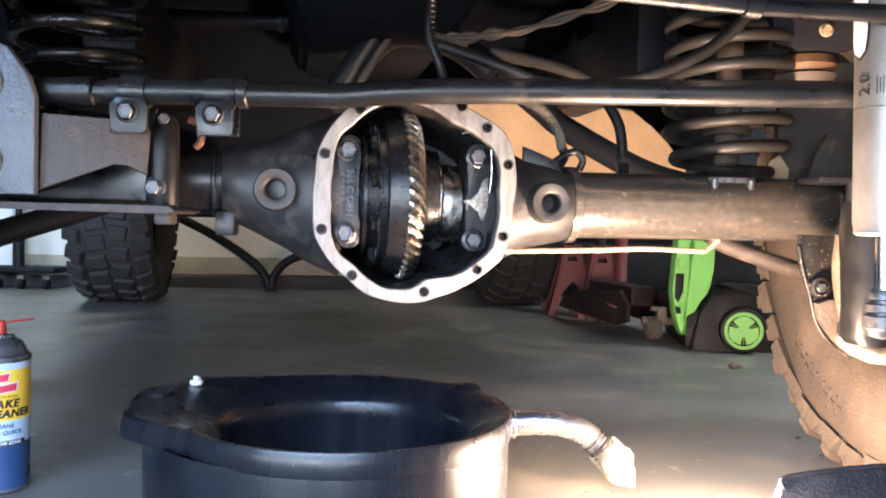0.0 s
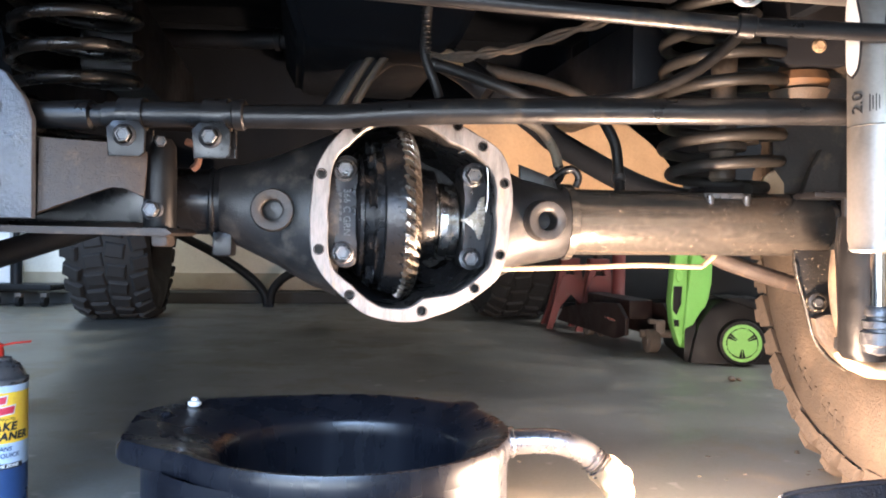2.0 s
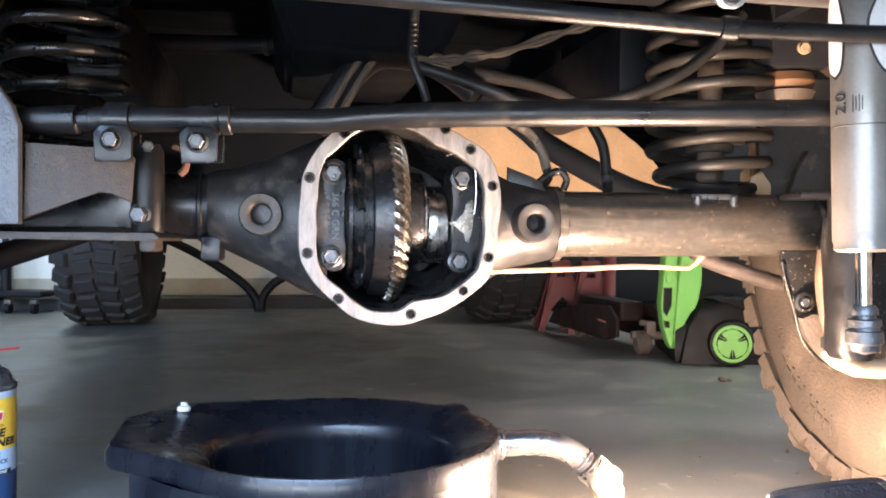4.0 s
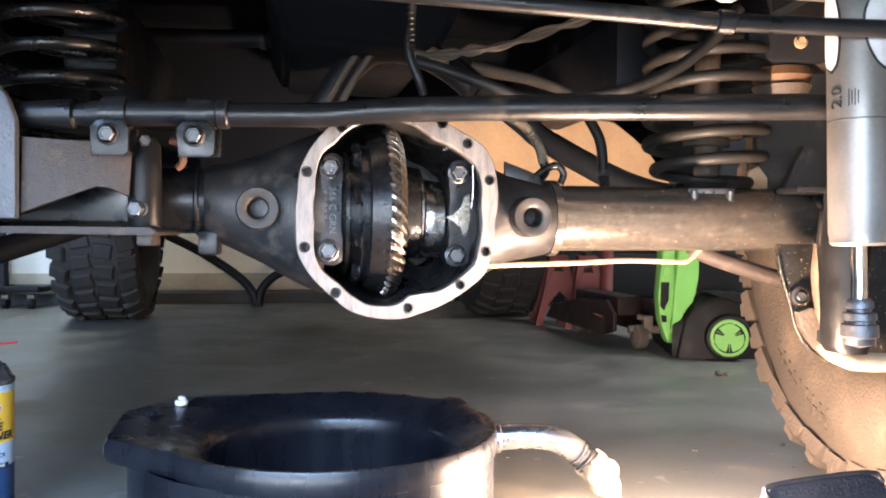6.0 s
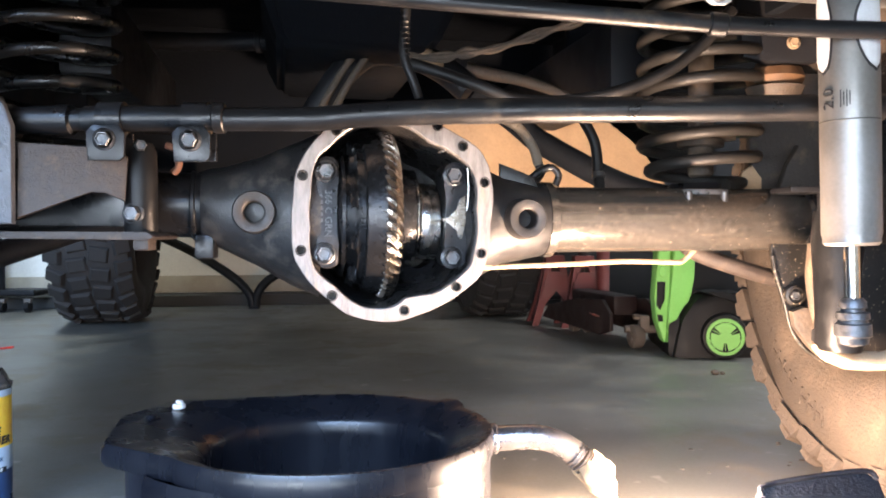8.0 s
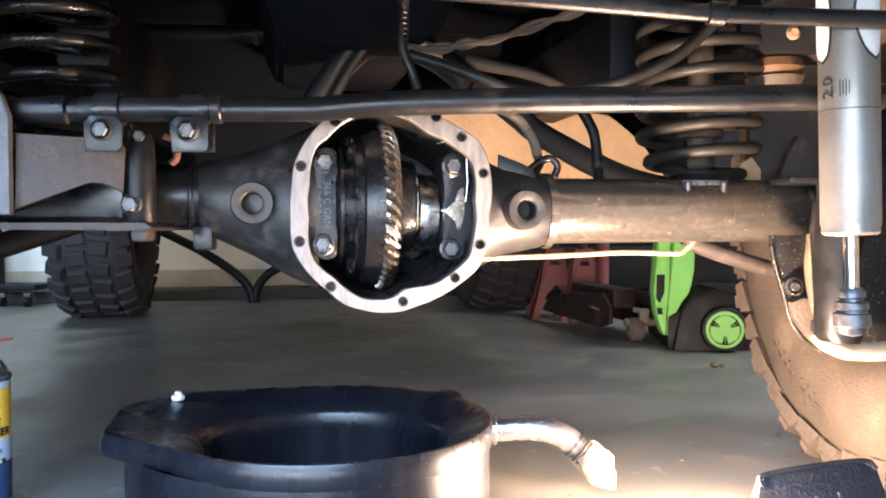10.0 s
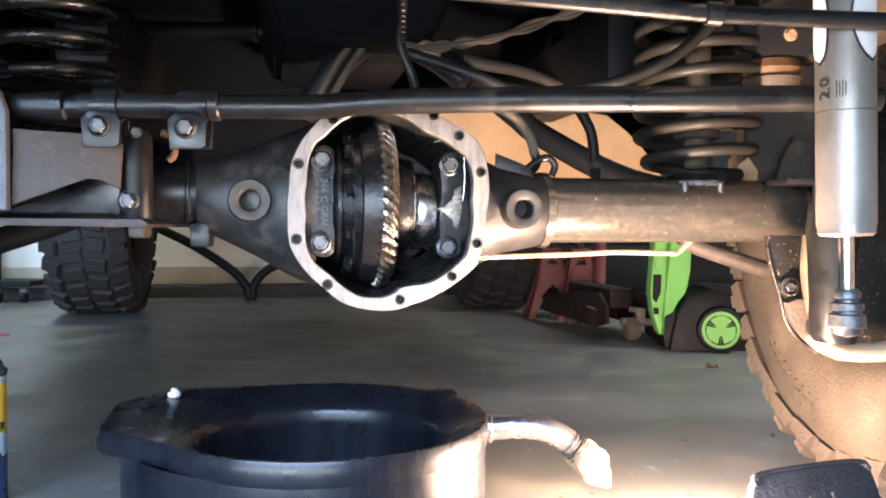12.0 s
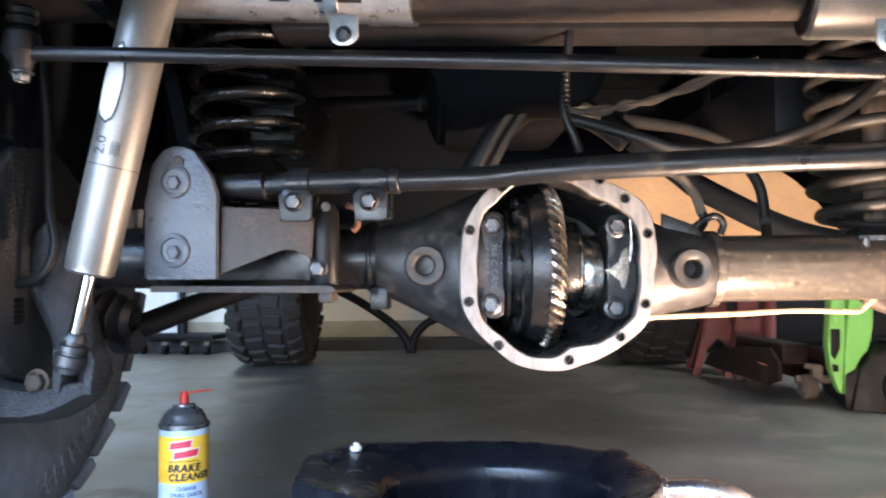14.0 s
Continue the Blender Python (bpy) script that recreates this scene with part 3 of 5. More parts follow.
gear = part("ring_gear", turned([(-0.030, 0.050), (-0.030, 0.090), (-0.028, 0.0945), (-0.012, 0.0985), (-0.0065, 0.0990), (-0.0055, 0.0945), (0.008, 0.090), (0.011, 0.078), (0.006, 0.060), (0.006, 0.050)]), OILY, diff, "dark oily gear blank")
tooth = bmesh.new()
rows = []
for u, r, t, w, deep in ((-0.0090, 0.0985, 0.0040, 0.0006, 0.004), (-0.0072, 0.1022, 0.0026, 0.0022, 0.008), (-0.0030, 0.1036, 0.0000, 0.0032, 0.011), (0.0030, 0.1030, -0.0046, 0.0036, 0.012),
                         (0.0090, 0.0990, -0.0108, 0.0032, 0.011), (0.0126, 0.0920, -0.0160, 0.0024, 0.009), (0.0136, 0.080, -0.0215, 0.0022, 0.008)):
    rows.append([Vector((u - (0.004 if u > 0.008 and q > 0.001 else 0.0), -(r - q) * math.cos((t + s * w * g) / r), (r - q) * math.sin((t + s * w * g) / r))) for q, s, g in
                 ((0.0, -1, 0.75), (0.001, -1, 0.95), (deep, -1, 1.35), (deep, 1, 1.35), (0.001, 1, 0.95), (0.0, 1, 0.75))])
loft(rows, bm=tooth)
bmesh.ops.recalc_face_normals(tooth, faces=tooth.faces)
tooth_mesh = bpy.data.meshes.new("gear_tooth")
tooth.to_mesh(tooth_mesh)
tooth.free()
tooth_mesh.materials.append(TOOTH)
TEETH = 47
for k in range(TEETH):
    ob = new("gear_tooth", tooth_mesh)
    ob.parent = gear
    ob.matrix_basis = Matrix.Translation(-Vector(diff.location)) @ AXM @ Matrix.Translation((0, AX_D, ZC)) @ Matrix.Rotation(k * math.tau / TEETH, 4, "X")
part("carrier_case", turned([(-0.078, 0.030), (-0.070, 0.034), (-0.066, 0.058), (-0.060, 0.066), (-0.056, 0.076), (-0.052, 0.078), (-0.050, 0.070), (-0.040, 0.070), (-0.038, 0.086), (-0.0298, 0.086), (-0.0298, 0.05)]), OILY, diff, "black oily carrier flange")
for k in range(10):
    a = k * math.tau / 10 + 0.2
    part("ring_gear_bolt", hex_bolt(axw(-0.0385, AX_D - 0.0805 * math.cos(a), ZC + 0.0805 * math.sin(a)), (AXM.to_3x3() @ Vector((-1, 0, 0))), 0.0085, 0.0085), OILY, diff)
part("carrier_hub", turned([(0.002, 0.052), (0.004, 0.058), (0.012, 0.0590), (0.026, 0.0575), (0.034, 0.056), (0.0365, 0.053), (0.037, 0.046), (0.040, 0.044)]), OILY, diff)
part("hub_lip", turned([(0.0350, 0.050), (0.0355, 0.0565), (0.0375, 0.0565), (0.038, 0.050)]), STEEL, diff, "bright worn steel lip")
part("cross_pin_hole", lathe([(0.0, 0.0), (0.002, 0.0075), (0.0, 0.0088)], axw(0.012, AX_D - 0.0535, 0.338), axw(0.012, -1, 0.338), 20), HOLE, diff)
bearing = part("side_bearing", turned([(0.040, 0.036), (0.0405, 0.047), (0.043, 0.0485), (0.052, 0.0485), (0.0525, 0.046), (0.054, 0.046), (0.0545, 0.0475), (0.064, 0.0475), (0.0655, 0.045), (0.0655, 0.03)], 0.358), STEEL, diff, "bright steel bearing race")
part("adjuster_nut", turned([(0.066, 0.03), (0.067, 0.041), (0.084, 0.041), (0.086, 0.038), (0.086, 0.0)], 0.358), CAP_IRON, diff)
part("pinion_head", lathe([(-0.02, 0.02), (0, 0.040), (0.03, 0.036), (0.04, 0.02), (0.06, 0.02)], axw(0.045, 0.112, 0.318), axw(0.045, 1, 0.30), 24), OILY, diff)


def cap_outline(u0, u1, z0, z1, waist):
    m = (u0 + u1) / 2
    h = (u1 - u0) / 2
    out = []
    for a in range(0, 181, 30):
        out.append((m + h * math.cos(radians(a)), z1 - h * 0.7 + h * 0.7 * math.sin(radians(a))))
    out += [(m - h, z1 - 0.028), (m - h + waist, z1 - 0.040), (m - h + waist, z0 + 0.040), (m - h, z0 + 0.028)]
    for a in range(180, 361, 30):
        out.append((m + h * math.cos(radians(a)), z0 + h * 0.7 + h * 0.7 * math.sin(radians(a))))
    out += [(m + h, z0 + 0.028), (m + h - waist, z0 + 0.040), (m + h - waist, z1 - 0.040), (m + h, z1 - 0.028)]
    return out[::-1]


for u0, u1, z0, z1, bolts in ((-0.0850, -0.0595, 0.302, 0.432, ((-0.0742, 0.4145), (-0.0763, 0.3197))), (0.0650, 0.0925, 0.302, 0.428, ((0.0765, 0.4122), (0.0738, 0.3142)))):
    cap = part("bearing_cap", moved(plate(cap_outline(u0, u1, z0, z1, 0.0018), 0.022, 0.075, 0.003), AXM), CAP_IRON, diff, "grey cast bearing cap with two bolts")
    for u, z in bolts:
        part("cap_bolt", hex_bolt(axw(u, 0.0225, z), AXM.to_3x3() @ Vector((0, -1, 0)), 0.0098, 0.009), BOLT, cap, "grey hexagon bolt head")
    if u0 < 0:
        face = AXM @ Matrix.Translation((-0.0715, 0.0218, 0.366)) @ Euler((radians(90), 0, 0)).to_matrix().to_4x4() @ Matrix.Rotation(radians(-90), 4, "Z")
        part("cast_number", moved(words("366 C GRN", 0.0112, 0.0016), face), CAST_MARK, cap, "raised cast number 366 C GRN")
        # marks in paler steel too, the light on their relief put into colour
        for k in range(5):
            part("cast_mark", moved(box(-0.0815, -0.0775, 0.0213, 0.0225, 0.384 - k * 0.007, 0.3885 - k * 0.007, 0.0003), AXM), DARK_BOLT, cap)
lock = [(0.0560, 0.3598), (0.0700, 0.3615), (0.0790, 0.3700), (0.0835, 0.3860), (0.0900, 0.3880), (0.0900, 0.3560), (0.0850, 0.3360), (0.0815, 0.3365), (0.0790, 0.3480), (0.0700, 0.3560)]
part("adjuster_lock", moved(plate(lock, 0.0170, 0.0205, 0.0008), AXM), STEEL, diff, "bent bright steel lock tab")
part("lock_wire", sweep([axw(0.055, 0.012, 0.437), axw(0.068, 0.010, 0.441), axw(0.082, 0.010, 0.438), axw(0.090, 0.012, 0.425), axw(0.0925, 0.014, 0.395), axw(0.091, 0.016, 0.37)], 0.0008, 8), STEEL, diff)

# ---- the steering bar in front of the axle, with its clamps ----
bar = thing("drag_link", (0.0, 0.82, 0.465), "black steel steering bar lit brown along its lower edge", "steering bar")
part("shaft", sweep([(-0.200, 0.815, 0.4595), (-0.15, 0.815, 0.460), (-0.105, 0.815, 0.4605), (-0.06, 0.815, 0.4645), (0.0, 0.812, 0.467), (0.12, 0.808, 0.469), (0.30, 0.802, 0.4705), (0.47, 0.797, 0.472)], lambda s: 0.0120 + 0.0016 * s, 24), BAR_PAINT, bar)
part("sleeve", rod((-0.212, 0.815, 0.4610), (-0.200, 0.815, 0.4610), 0.0158, 28), BAR_PAINT, bar)
part("adjuster_sleeve", rod((-0.345, 0.82, 0.4600), (-0.210, 0.815, 0.4612), 0.0132, 28), BAR_PAINT, bar)
part("tie_end", lathe([(0, 0.004), (0.003, 0.0135), (0.055, 0.0155), (0.062, 0.0155), (0.064, 0.0115), (0.075, 0.0115), (0.076, 0.013), (0.086, 0.013)], (-0.420, 0.822, 0.4585), (-0.2, 0.815, 0.461), 28), BAR_PAINT, bar)
for x, z in ((-0.316, 0.4375), (-0.230, 0.4365)):
    c = part("clamp", plate([(x - 0.019, 0.416 - 0.4375 + z), (x + 0.013, 0.416 - 0.4375 + z), (x + 0.0175, 0.420 - 0.4375 + z), (x + 0.0185, 0.443 - 0.4375 + z), (x + 0.012, 0.452 - 0.4375 + z),
                             (x - 0.0135, 0.452 - 0.4375 + z), (x - 0.021, 0.445 - 0.4375 + z), (x - 0.020, 0.440 - 0.4375 + z)][::-1], 0.801, 0.806, 0.0016), AXLE_PAINT, bar, "dark pressed steel clamp")
    part("clamp_strap", lathe([(0, 0.0132), (0, 0.0172), (0.025, 0.0172), (0.025, 0.0132)], (x - 0.0125, 0.8195, 0.4605), (x + 1, 0.8195, 0.4605), 28, closed=True), AXLE_PAINT, c)
    part("clamp_ear", plate([(x - 0.018, 0.418), (x + 0.017, 0.418), (x + 0.017, 0.446), (x - 0.018, 0.446)][::-1], 0.828, 0.833, 0.0015), AXLE_PAINT, c)
    part("clamp_bolt", hex_bolt((x - 0.002, 0.801, z), (0, -1, 0), 0.0085, 0.007), DARK_BOLT, c, "grey hexagon bolt")
    part("bolt_shank", rod((x - 0.002, 0.80, z), (x - 0.002, 0.845, z), 0.005), BOLT, c)
part("clamp_nut", hex_bolt((-0.288, 0.818, 0.433), (0.5, -1, 0), 0.006, 0.006, False), DARK_BOLT, bar)

# ---- the bracket at the short end of the axle ----
bracket = thing("axle_bracket", (-0.43, 0.83, 0.35), "grey and rust-brown welded steel bracket on the axle", "bracket")
face = [(-0.405, 0.352), (-0.405, 0.450), (-0.412, 0.470), (-0.432, 0.497), (-0.446, 0.503), (-0.458, 0.503), (-0.470, 0.499), (-0.484, 0.482), (-0.491, 0.440), (-0.492, 0.356), (-0.488, 0.352)]
grey = part("face_plate", plate(face[::-1], 0.790, 0.800, 0.003), GREY_PLATE, bracket, "blue-grey plate, pitted and oily")
for z in (0.463, 0.385):
    part("bolt_boss", lathe([(0, 0.0195), (0.003, 0.0185), (0.004, 0.0145), (0.002, 0.0135), (0.0015, 0.0)], (-0.455, 0.790, z), (-0.455, -1, z), 30), GREY_PLATE, grey)
    part("bolt_head", hex_bolt((-0.455, 0.789, z - 0.002), (0, -1, 0), 0.0085, 0.006, False), GREY_PLATE, grey)
part("slot", rod((-0.451, 0.7885, 0.4845), (-0.451, 0.7915, 0.4845), 0.0075), HOLE, grey, "dark bolt slot")
side = [(-0.405, 0.357), (-0.335, 0.387), (-0.322, 0.386), (-0.303, 0.375), (-0.300, 0.420), (-0.306, 0.430), (-0.403, 0.434)]
part("side_plate", moved(plate(side, 0.800, 0.805, 0.0012), Matrix.Translation((-0.405, 0.80, 0)) @ Matrix.Rotation(radians(12), 4, "Z") @ Matrix.Translation((0.405, -0.80, 0))), RUSTY, bracket, "rust-brown side plate with a notched lower edge")
part("back_plate", box(-0.49, -0.30, 0.885, 0.893, 0.35, 0.44, 0.002), AXLE_PAINT, bracket)
part("strap_plate", loft([[(-0.296 + s * 0.017 * math.cos(a), 0.842 + s * 0.016 * math.sin(a), z) for a in [k * math.tau / 24 for k in range(24)]] for s, z in ((0.8, 0.336), (1.0, 0.342), (1.0, 0.40), (0.95, 0.430), (0.7, 0.438))]), KNUCKLE_IRON, bracket, "black rounded end of the bracket")
part("strap_bolt", hex_bolt((-0.299, 0.829, 0.3635), (0, -1, 0), 0.0085, 0.010), DARK_BOLT, bracket)
part("lower_lip", plate([(-0.497, 0.338), (-0.280, 0.336), (-0.273, 0.339), (-0.280, 0.3445), (-0.405, 0.3445), (-0.497, 0.3455)], 0.812, 0.900, 0.001), RUSTY, bracket, "flat rusty lower lip")
part("lower_block", box(-0.297, -0.280, 0.818, 0.845, 0.325, 0.338, 0.004), RUSTY, bracket)
part("rusty_clip", sweep([(-0.275, 0.86, 0.438), (-0.262, 0.86, 0.432), (-0.262, 0.86, 0.415), (-0.268, 0.86, 0.408)], 0.004, 8), COPPER, bracket)
part("bush", lathe([(0, 0.010), (0, 0.020), (0.012, 0.020), (0.012, 0.010)], (-0.205, 0.99, 0.414), (-0.190, 0.985, 0.414), 24, closed=True), MUD, bracket)
# the cap that closes the ball joint over the bracket, out of the light
part("ball_joint", lathe([(0, 0.012), (0.008, 0.019), (0.022, 0.021), (0.034, 0.016), (0.04, 0.0)], (-0.43, 0.825, 0.475), (-0.43, 0.825, 0.40), 24), AXLE_PAINT, bracket)


# ---- shock absorbers ----
def shock(top, low, body_share, label, number_way, shape_ways):
    a, b = Vector(top), Vector(low)
    n = (b - a).length
    root = thing("shock_absorber", b, label, "shock absorber", "front shock absorbers")
    k = n * body_share
    body = part("body", lathe([(0, 0.0), (0, 0.0255), (0.004, 0.027), (k - 0.012, 0.027), (k - 0.006, 0.0255), (k - 0.003, 0.0262), (k, 0.023), (k, 0)], a, b, 48), SILVER, root, "brushed silver cylinder")
    seam = k - 0.120
    part("label_band", lathe([(0, 0.0270), (0.0006, 0.0273), (0.0012, 0.0270)], a + (b - a).normalized() * seam, b, 48), SEAM, body)
    part("piston_rod", rod(a + (b - a).normalized() * (k - 0.01), b, 0.0072, 24), CHROME, root, "polished chrome rod")
    part("lower_cup", lathe([(-0.034, 0.0), (-0.034, 0.0095), (-0.030, 0.0125), (-0.025, 0.0128), (-0.024, 0.0105), (-0.021, 0.0105), (-0.020, 0.0150), (-0.014, 0.0155), (-0.013, 0.0135), (-0.010, 0.0135),
                             (-0.009, 0.0165), (0.002, 0.0170), (0.004, 0.0145), (0.010, 0.0135), (0.014, 0.0)], b, b + (b - a), 32), DARK_BOLT, root, "ringed steel lower mount")
    base = a + (b - a).normalized() * seam
    p = words("2.0", 0.017)
    part("print_number", wrapped(moved(p, Matrix.Rotation(radians(90), 4, "Z")), base, a, 0.0273, 0.020, number_way), BLACK_PRINT, body, "printed 2.0")
    part("print_bars", wrapped(joined(*[moved(grid_rect(0.0011, 0.016 - 0.003 * (j % 2)), Matrix.Translation((0.012 + 0.0026 * j, 0, 0.0004))) for j in range(4)]), base, a, 0.0273, 0.019, number_way), BLACK_PRINT, body)
    for way in shape_ways:
        edge = grid_rect(0.034, 0.090, 16, 16)
        for v in edge.verts:
            t = v.co.y / 0.045
            v.co.x = v.co.x * math.sqrt(max(0.0, 1 - t * t)) * (1.0 if t < 0.2 else 1.0 - 0.5 * (t - 0.2)) + 0.006 * t * t
        inside = edge.copy()
        bmesh.ops.scale(inside, vec=(0.86, 0.93, 1), verts=inside.verts)
        for v in inside.verts:
            v.co.z += 0.0005
        part("print_outline", wrapped(edge, base, a, 0.02735, 0.088, way), BLACK_PRINT, body)
        part("print_shape", wrapped(inside, base, a, 0.02735, 0.088, way), WHITE, body, "plain white printed shape")
    return root


shock((0.409, 0.755, 0.640), (0.4195, 0.755, 0.247), 0.784, "silver monotube shock absorber, upright, lit from below", Vector((-1.6, -0.62, 0)), (Vector((-1.0, 0.05, 0)), Vector((0.30, -1, 0))))
shock((-0.4575, 0.755, 0.690), (-0.5595, 0.755, 0.262), 0.772, "silver monotube shock absorber, leaning, beside the bracket", Vector((-0.1, -1, 0)), (Vector((-0.35, -1, 0)),))

# ---- the two steering dampers end to end behind the front light block, and the rod behind them ----
damper = thing("steering_damper", (-0.30, 0.83, 0.69), "pair of silver steering dampers on a brown cross tube", "steering damper")
part("cross_tube", sweep([(-0.73, 0.832, 0.7115), (-0.19, 0.832, 0.6785), (0.236, 0.832, 0.655), (0.73, 0.832, 0.6265)], 0.0366, 32), RUSTY, damper, "brown streaked steel tube")
# left damper takes paler zinc; the daylight on it is put into colour
d1 = part("damper_body", lathe([(0, 0.0), (0, 0.0355), (0.004, 0.039), (0.288, 0.039), (0.293, 0.037), (0.293, 0.0)], (-0.4745, 0.820, 0.6997), (-0.1817, 0.820, 0.6744), 48), ZINC, damper)
part("damper_collar", lathe([(0, 0.037), (0, 0.0407), (0.053, 0.0407), (0.053, 0.037)], (-0.2345, 0.820, 0.679), (-0.1817, 0.820, 0.6744), 48, closed=True), ZINC, damper)
d2 = part("damper_body", lathe([(0, 0.0), (0, 0.037), (0.004, 0.0413), (0.354, 0.0413), (0.354, 0.0)], (0.2265, 0.820, 0.637), (0.59, 0.820, 0.616), 48), SILVER, damper)
part("damper_cap", rod((0.2247, 0.820, 0.6373), (0.2283, 0.820, 0.637), 0.0384), BLACK_PLASTIC, damper)
for x, z, cx, cz in ((-0.227, 0.583, -0.268, 0.6795), (0.262, 0.5505, 0.309, 0.632)):
    part("hose_clamp", lathe([(0, 0.0395), (0, 0.043), (0.015, 0.043), (0.015, 0.0395)], (cx - 0.009, 0.820, cz), (cx + 1, 0.820, cz - 0.087), 48, closed=True), ZINC, damper)
    tab = part("clamp_tab", plate([(x - 0.014, z + 0.022), (x - 0.014, z + 0.002), (x - 0.0105, z - 0.004), (x - 0.005, z - 0.0068), (x + 0.005, z - 0.007), (x + 0.0105, z - 0.004), (x + 0.014, z + 0.001), (x + 0.014, z + 0.022)], 0.688, 0.692, 0.001), ZINC, damper, "bright zinc clamp tab")
    part("tab_arm", loft([[(x - 0.010, 0.690, z + 0.016), (x + 0.010, 0.690, z + 0.016), (x + 0.010, 0.690, z + 0.020), (x - 0.010, 0.690, z + 0.020)], [(cx - 0.007, 0.795, cz - 0.038), (cx + 0.007, 0.795, cz - 0.038), (cx + 0.007, 0.795, cz - 0.034), (cx - 0.007, 0.795, cz - 0.034)]]), ZINC, tab)
    part("tab_bolt", hex_bolt((x, 0.688, z + 0.003), (0, -1, 0), 0.006, 0.004), BOLT, tab)
part("print_bars", wrapped(joined(moved(grid_rect(0.008, 0.060), Matrix.Translation((0.0, 0.035, 0.0004))), moved(grid_rect(0.008, 0.024), Matrix.Translation((0.0, -0.035, 0.0004)))), (-0.354, 0.820, 0.689), (-0.1817, 0.820, 0.6744), 0.039, 0.06, Vector((0, -1, -0.75))), BLACK_PRINT, d1)

tie = thing("tie_rod", (-0.1, 0.708, 0.56), "slim black steering tie rod with a joined collar", "tie rod")
part("rod", sweep([(-0.5735, 0.705, 0.5915), (-0.1452, 0.7076, 0.5625), (0.0463, 0.7104, 0.5487), (0.2664, 0.7141, 0.5329)], 0.0079, 20), BAR_PAINT, tie)
part("collar", rod((0.2618, 0.714, 0.5334), (0.2784, 0.714, 0.532), 0.0106, 24), BAR_PAINT, tie)
part("rod_end", sweep([(0.2729, 0.714, 0.5325), (0.3977, 0.717, 0.5297), (0.5735, 0.7215, 0.5269)], 0.0081, 20), BAR_PAINT, tie)
joint = part("ball_end", lathe([(0, 0.007), (0.010, 0.018), (0.030, 0.0205), (0.040, 0.012), (0.055, 0.008)], (-0.583, 0.705, 0.622), (-0.583, 0.705, 0.572), 24), FRAME_PAINT, tie)
part("castle_nut", hex_bolt((-0.583, 0.705, 0.572), (0, 0, -1), 0.009, 0.010), DARK_BOLT, joint)
part("grease_boot", lathe([(0, 0.012), (0.006, 0.017), (0.010, 0.014), (0.015, 0.017), (0.020, 0.010)], (-0.583, 0.705, 0.622), (-0.583, 0.705, 0.66), 20), HOSE, joint)


# ---- coil springs ----
def spring(x, y, z0, z1, turns, r, wire, mat, label, phase=0.0):
    root = thing("coil_spring", (x, y, z0), label, "spring", "front coil springs")
    n = int(turns * 28)
    pts = []
    for k in range(n + 1):
        t = k / n
        a = phase + t * turns * math.tau
        rr = r * (0.70 + 0.30 * min(1, t * turns / 1.2))
        pts.append((x + rr * math.cos(a), y + rr * math.sin(a), z0 + (z1 - z0) * t))
    part("coil", sweep(pts, wire, 12, raw=True), mat, root)
    part("isolator_ring", lathe([(0, r * 0.55), (0, r * 0.95), (0.006, r * 1.0), (0.008, r * 0.6)], (x, y, z1), (x, y, z1 + 1), 32, closed=True), HOSE, root, "black rubber upper isolator")
    return root


spring(0.397, 1.135, 0.410, 0.70, 7.9, 0.080, 0.0085, COIL_SHADED, "dust-covered coil spring standing on the axle tube", -1.2)
part("spring_seat", lathe([(0, 0.0), (0, 0.062), (0.004, 0.064), (0.006, 0.05), (0.020, 0.040), (0.020, 0.0)], (0.397, 1.135, 0.394), (0.397, 1.135, 1), 36), AXLE_PAINT, axle)
spring(-0.452, 0.985, 0.44, 0.76, 8.4, 0.072, 0.0075, COIL_BLACK, "glossy black coil spring on the axle bracket", -1.4)
part("spring_seat", lathe([(0, 0.0), (0, 0.07), (0.008, 0.074), (0.012, 0.06), (0.012, 0.0)], (-0.452, 0.985, 0.428), (-0.452, 0.985, 1), 36), AXLE_PAINT, axle)
bump = thing("bump_stop", (0.40, 1.14, 0.47), "tan dusty bump stop inside the spring", "bump stop")
part("stem", rod((0.405, 1.15, 0.425), (0.405, 1.15, 0.62), 0.018, 24, 0.004), MUD_DARK, bump)
part("cup", rod((0.405, 1.15, 0.468), (0.405, 1.15, 0.480), 0.033, 24, 0.002), MUD_DARK, bump)
part("ribbed_pad", joined(*[rod((0.437, 1.15, 0.479 + k * 0.0028), (0.437, 1.15, 0.481 + k * 0.0028), 0.019, 20, 0.0006) for k in range(5)]), MUD, bump, "tan ribbed pad")
pad = thing("spring_bush", (0.50, 1.12, 0.565), "orange-brown upper bush beside the spring", "bush")
part("bush", lathe([(0, 0.0), (0, 0.036), (0.010, 0.040), (0.022, 0.036), (0.022, 0.0)], (0.50, 1.12, 0.553), (0.50, 1.12, 1), 30), ORANGE, pad)
part("cup", lathe([(0, 0.0), (0, 0.030), (0.020, 0.040), (0.020, 0.0)], (0.50, 1.12, 0.530), (0.50, 1.12, 1), 30), MUD_DARK, pad)
tower = thing("spring_tower", (0.53, 1.10, 0.60), "black pressed spring tower with a bolt", "bracket")
part("tower_plate", plate([(0.44, 0.585), (0.47, 0.578), (0.54, 0.578), (0.60, 0.60), (0.62, 0.72), (0.42, 0.72)], 1.08, 1.10, 0.006), FRAME_PAINT, tower)
part("tower_bolt", hex_bolt((0.508, 1.08, 0.605), (0, -1, 0), 0.007, 0.005), MUD, tower)
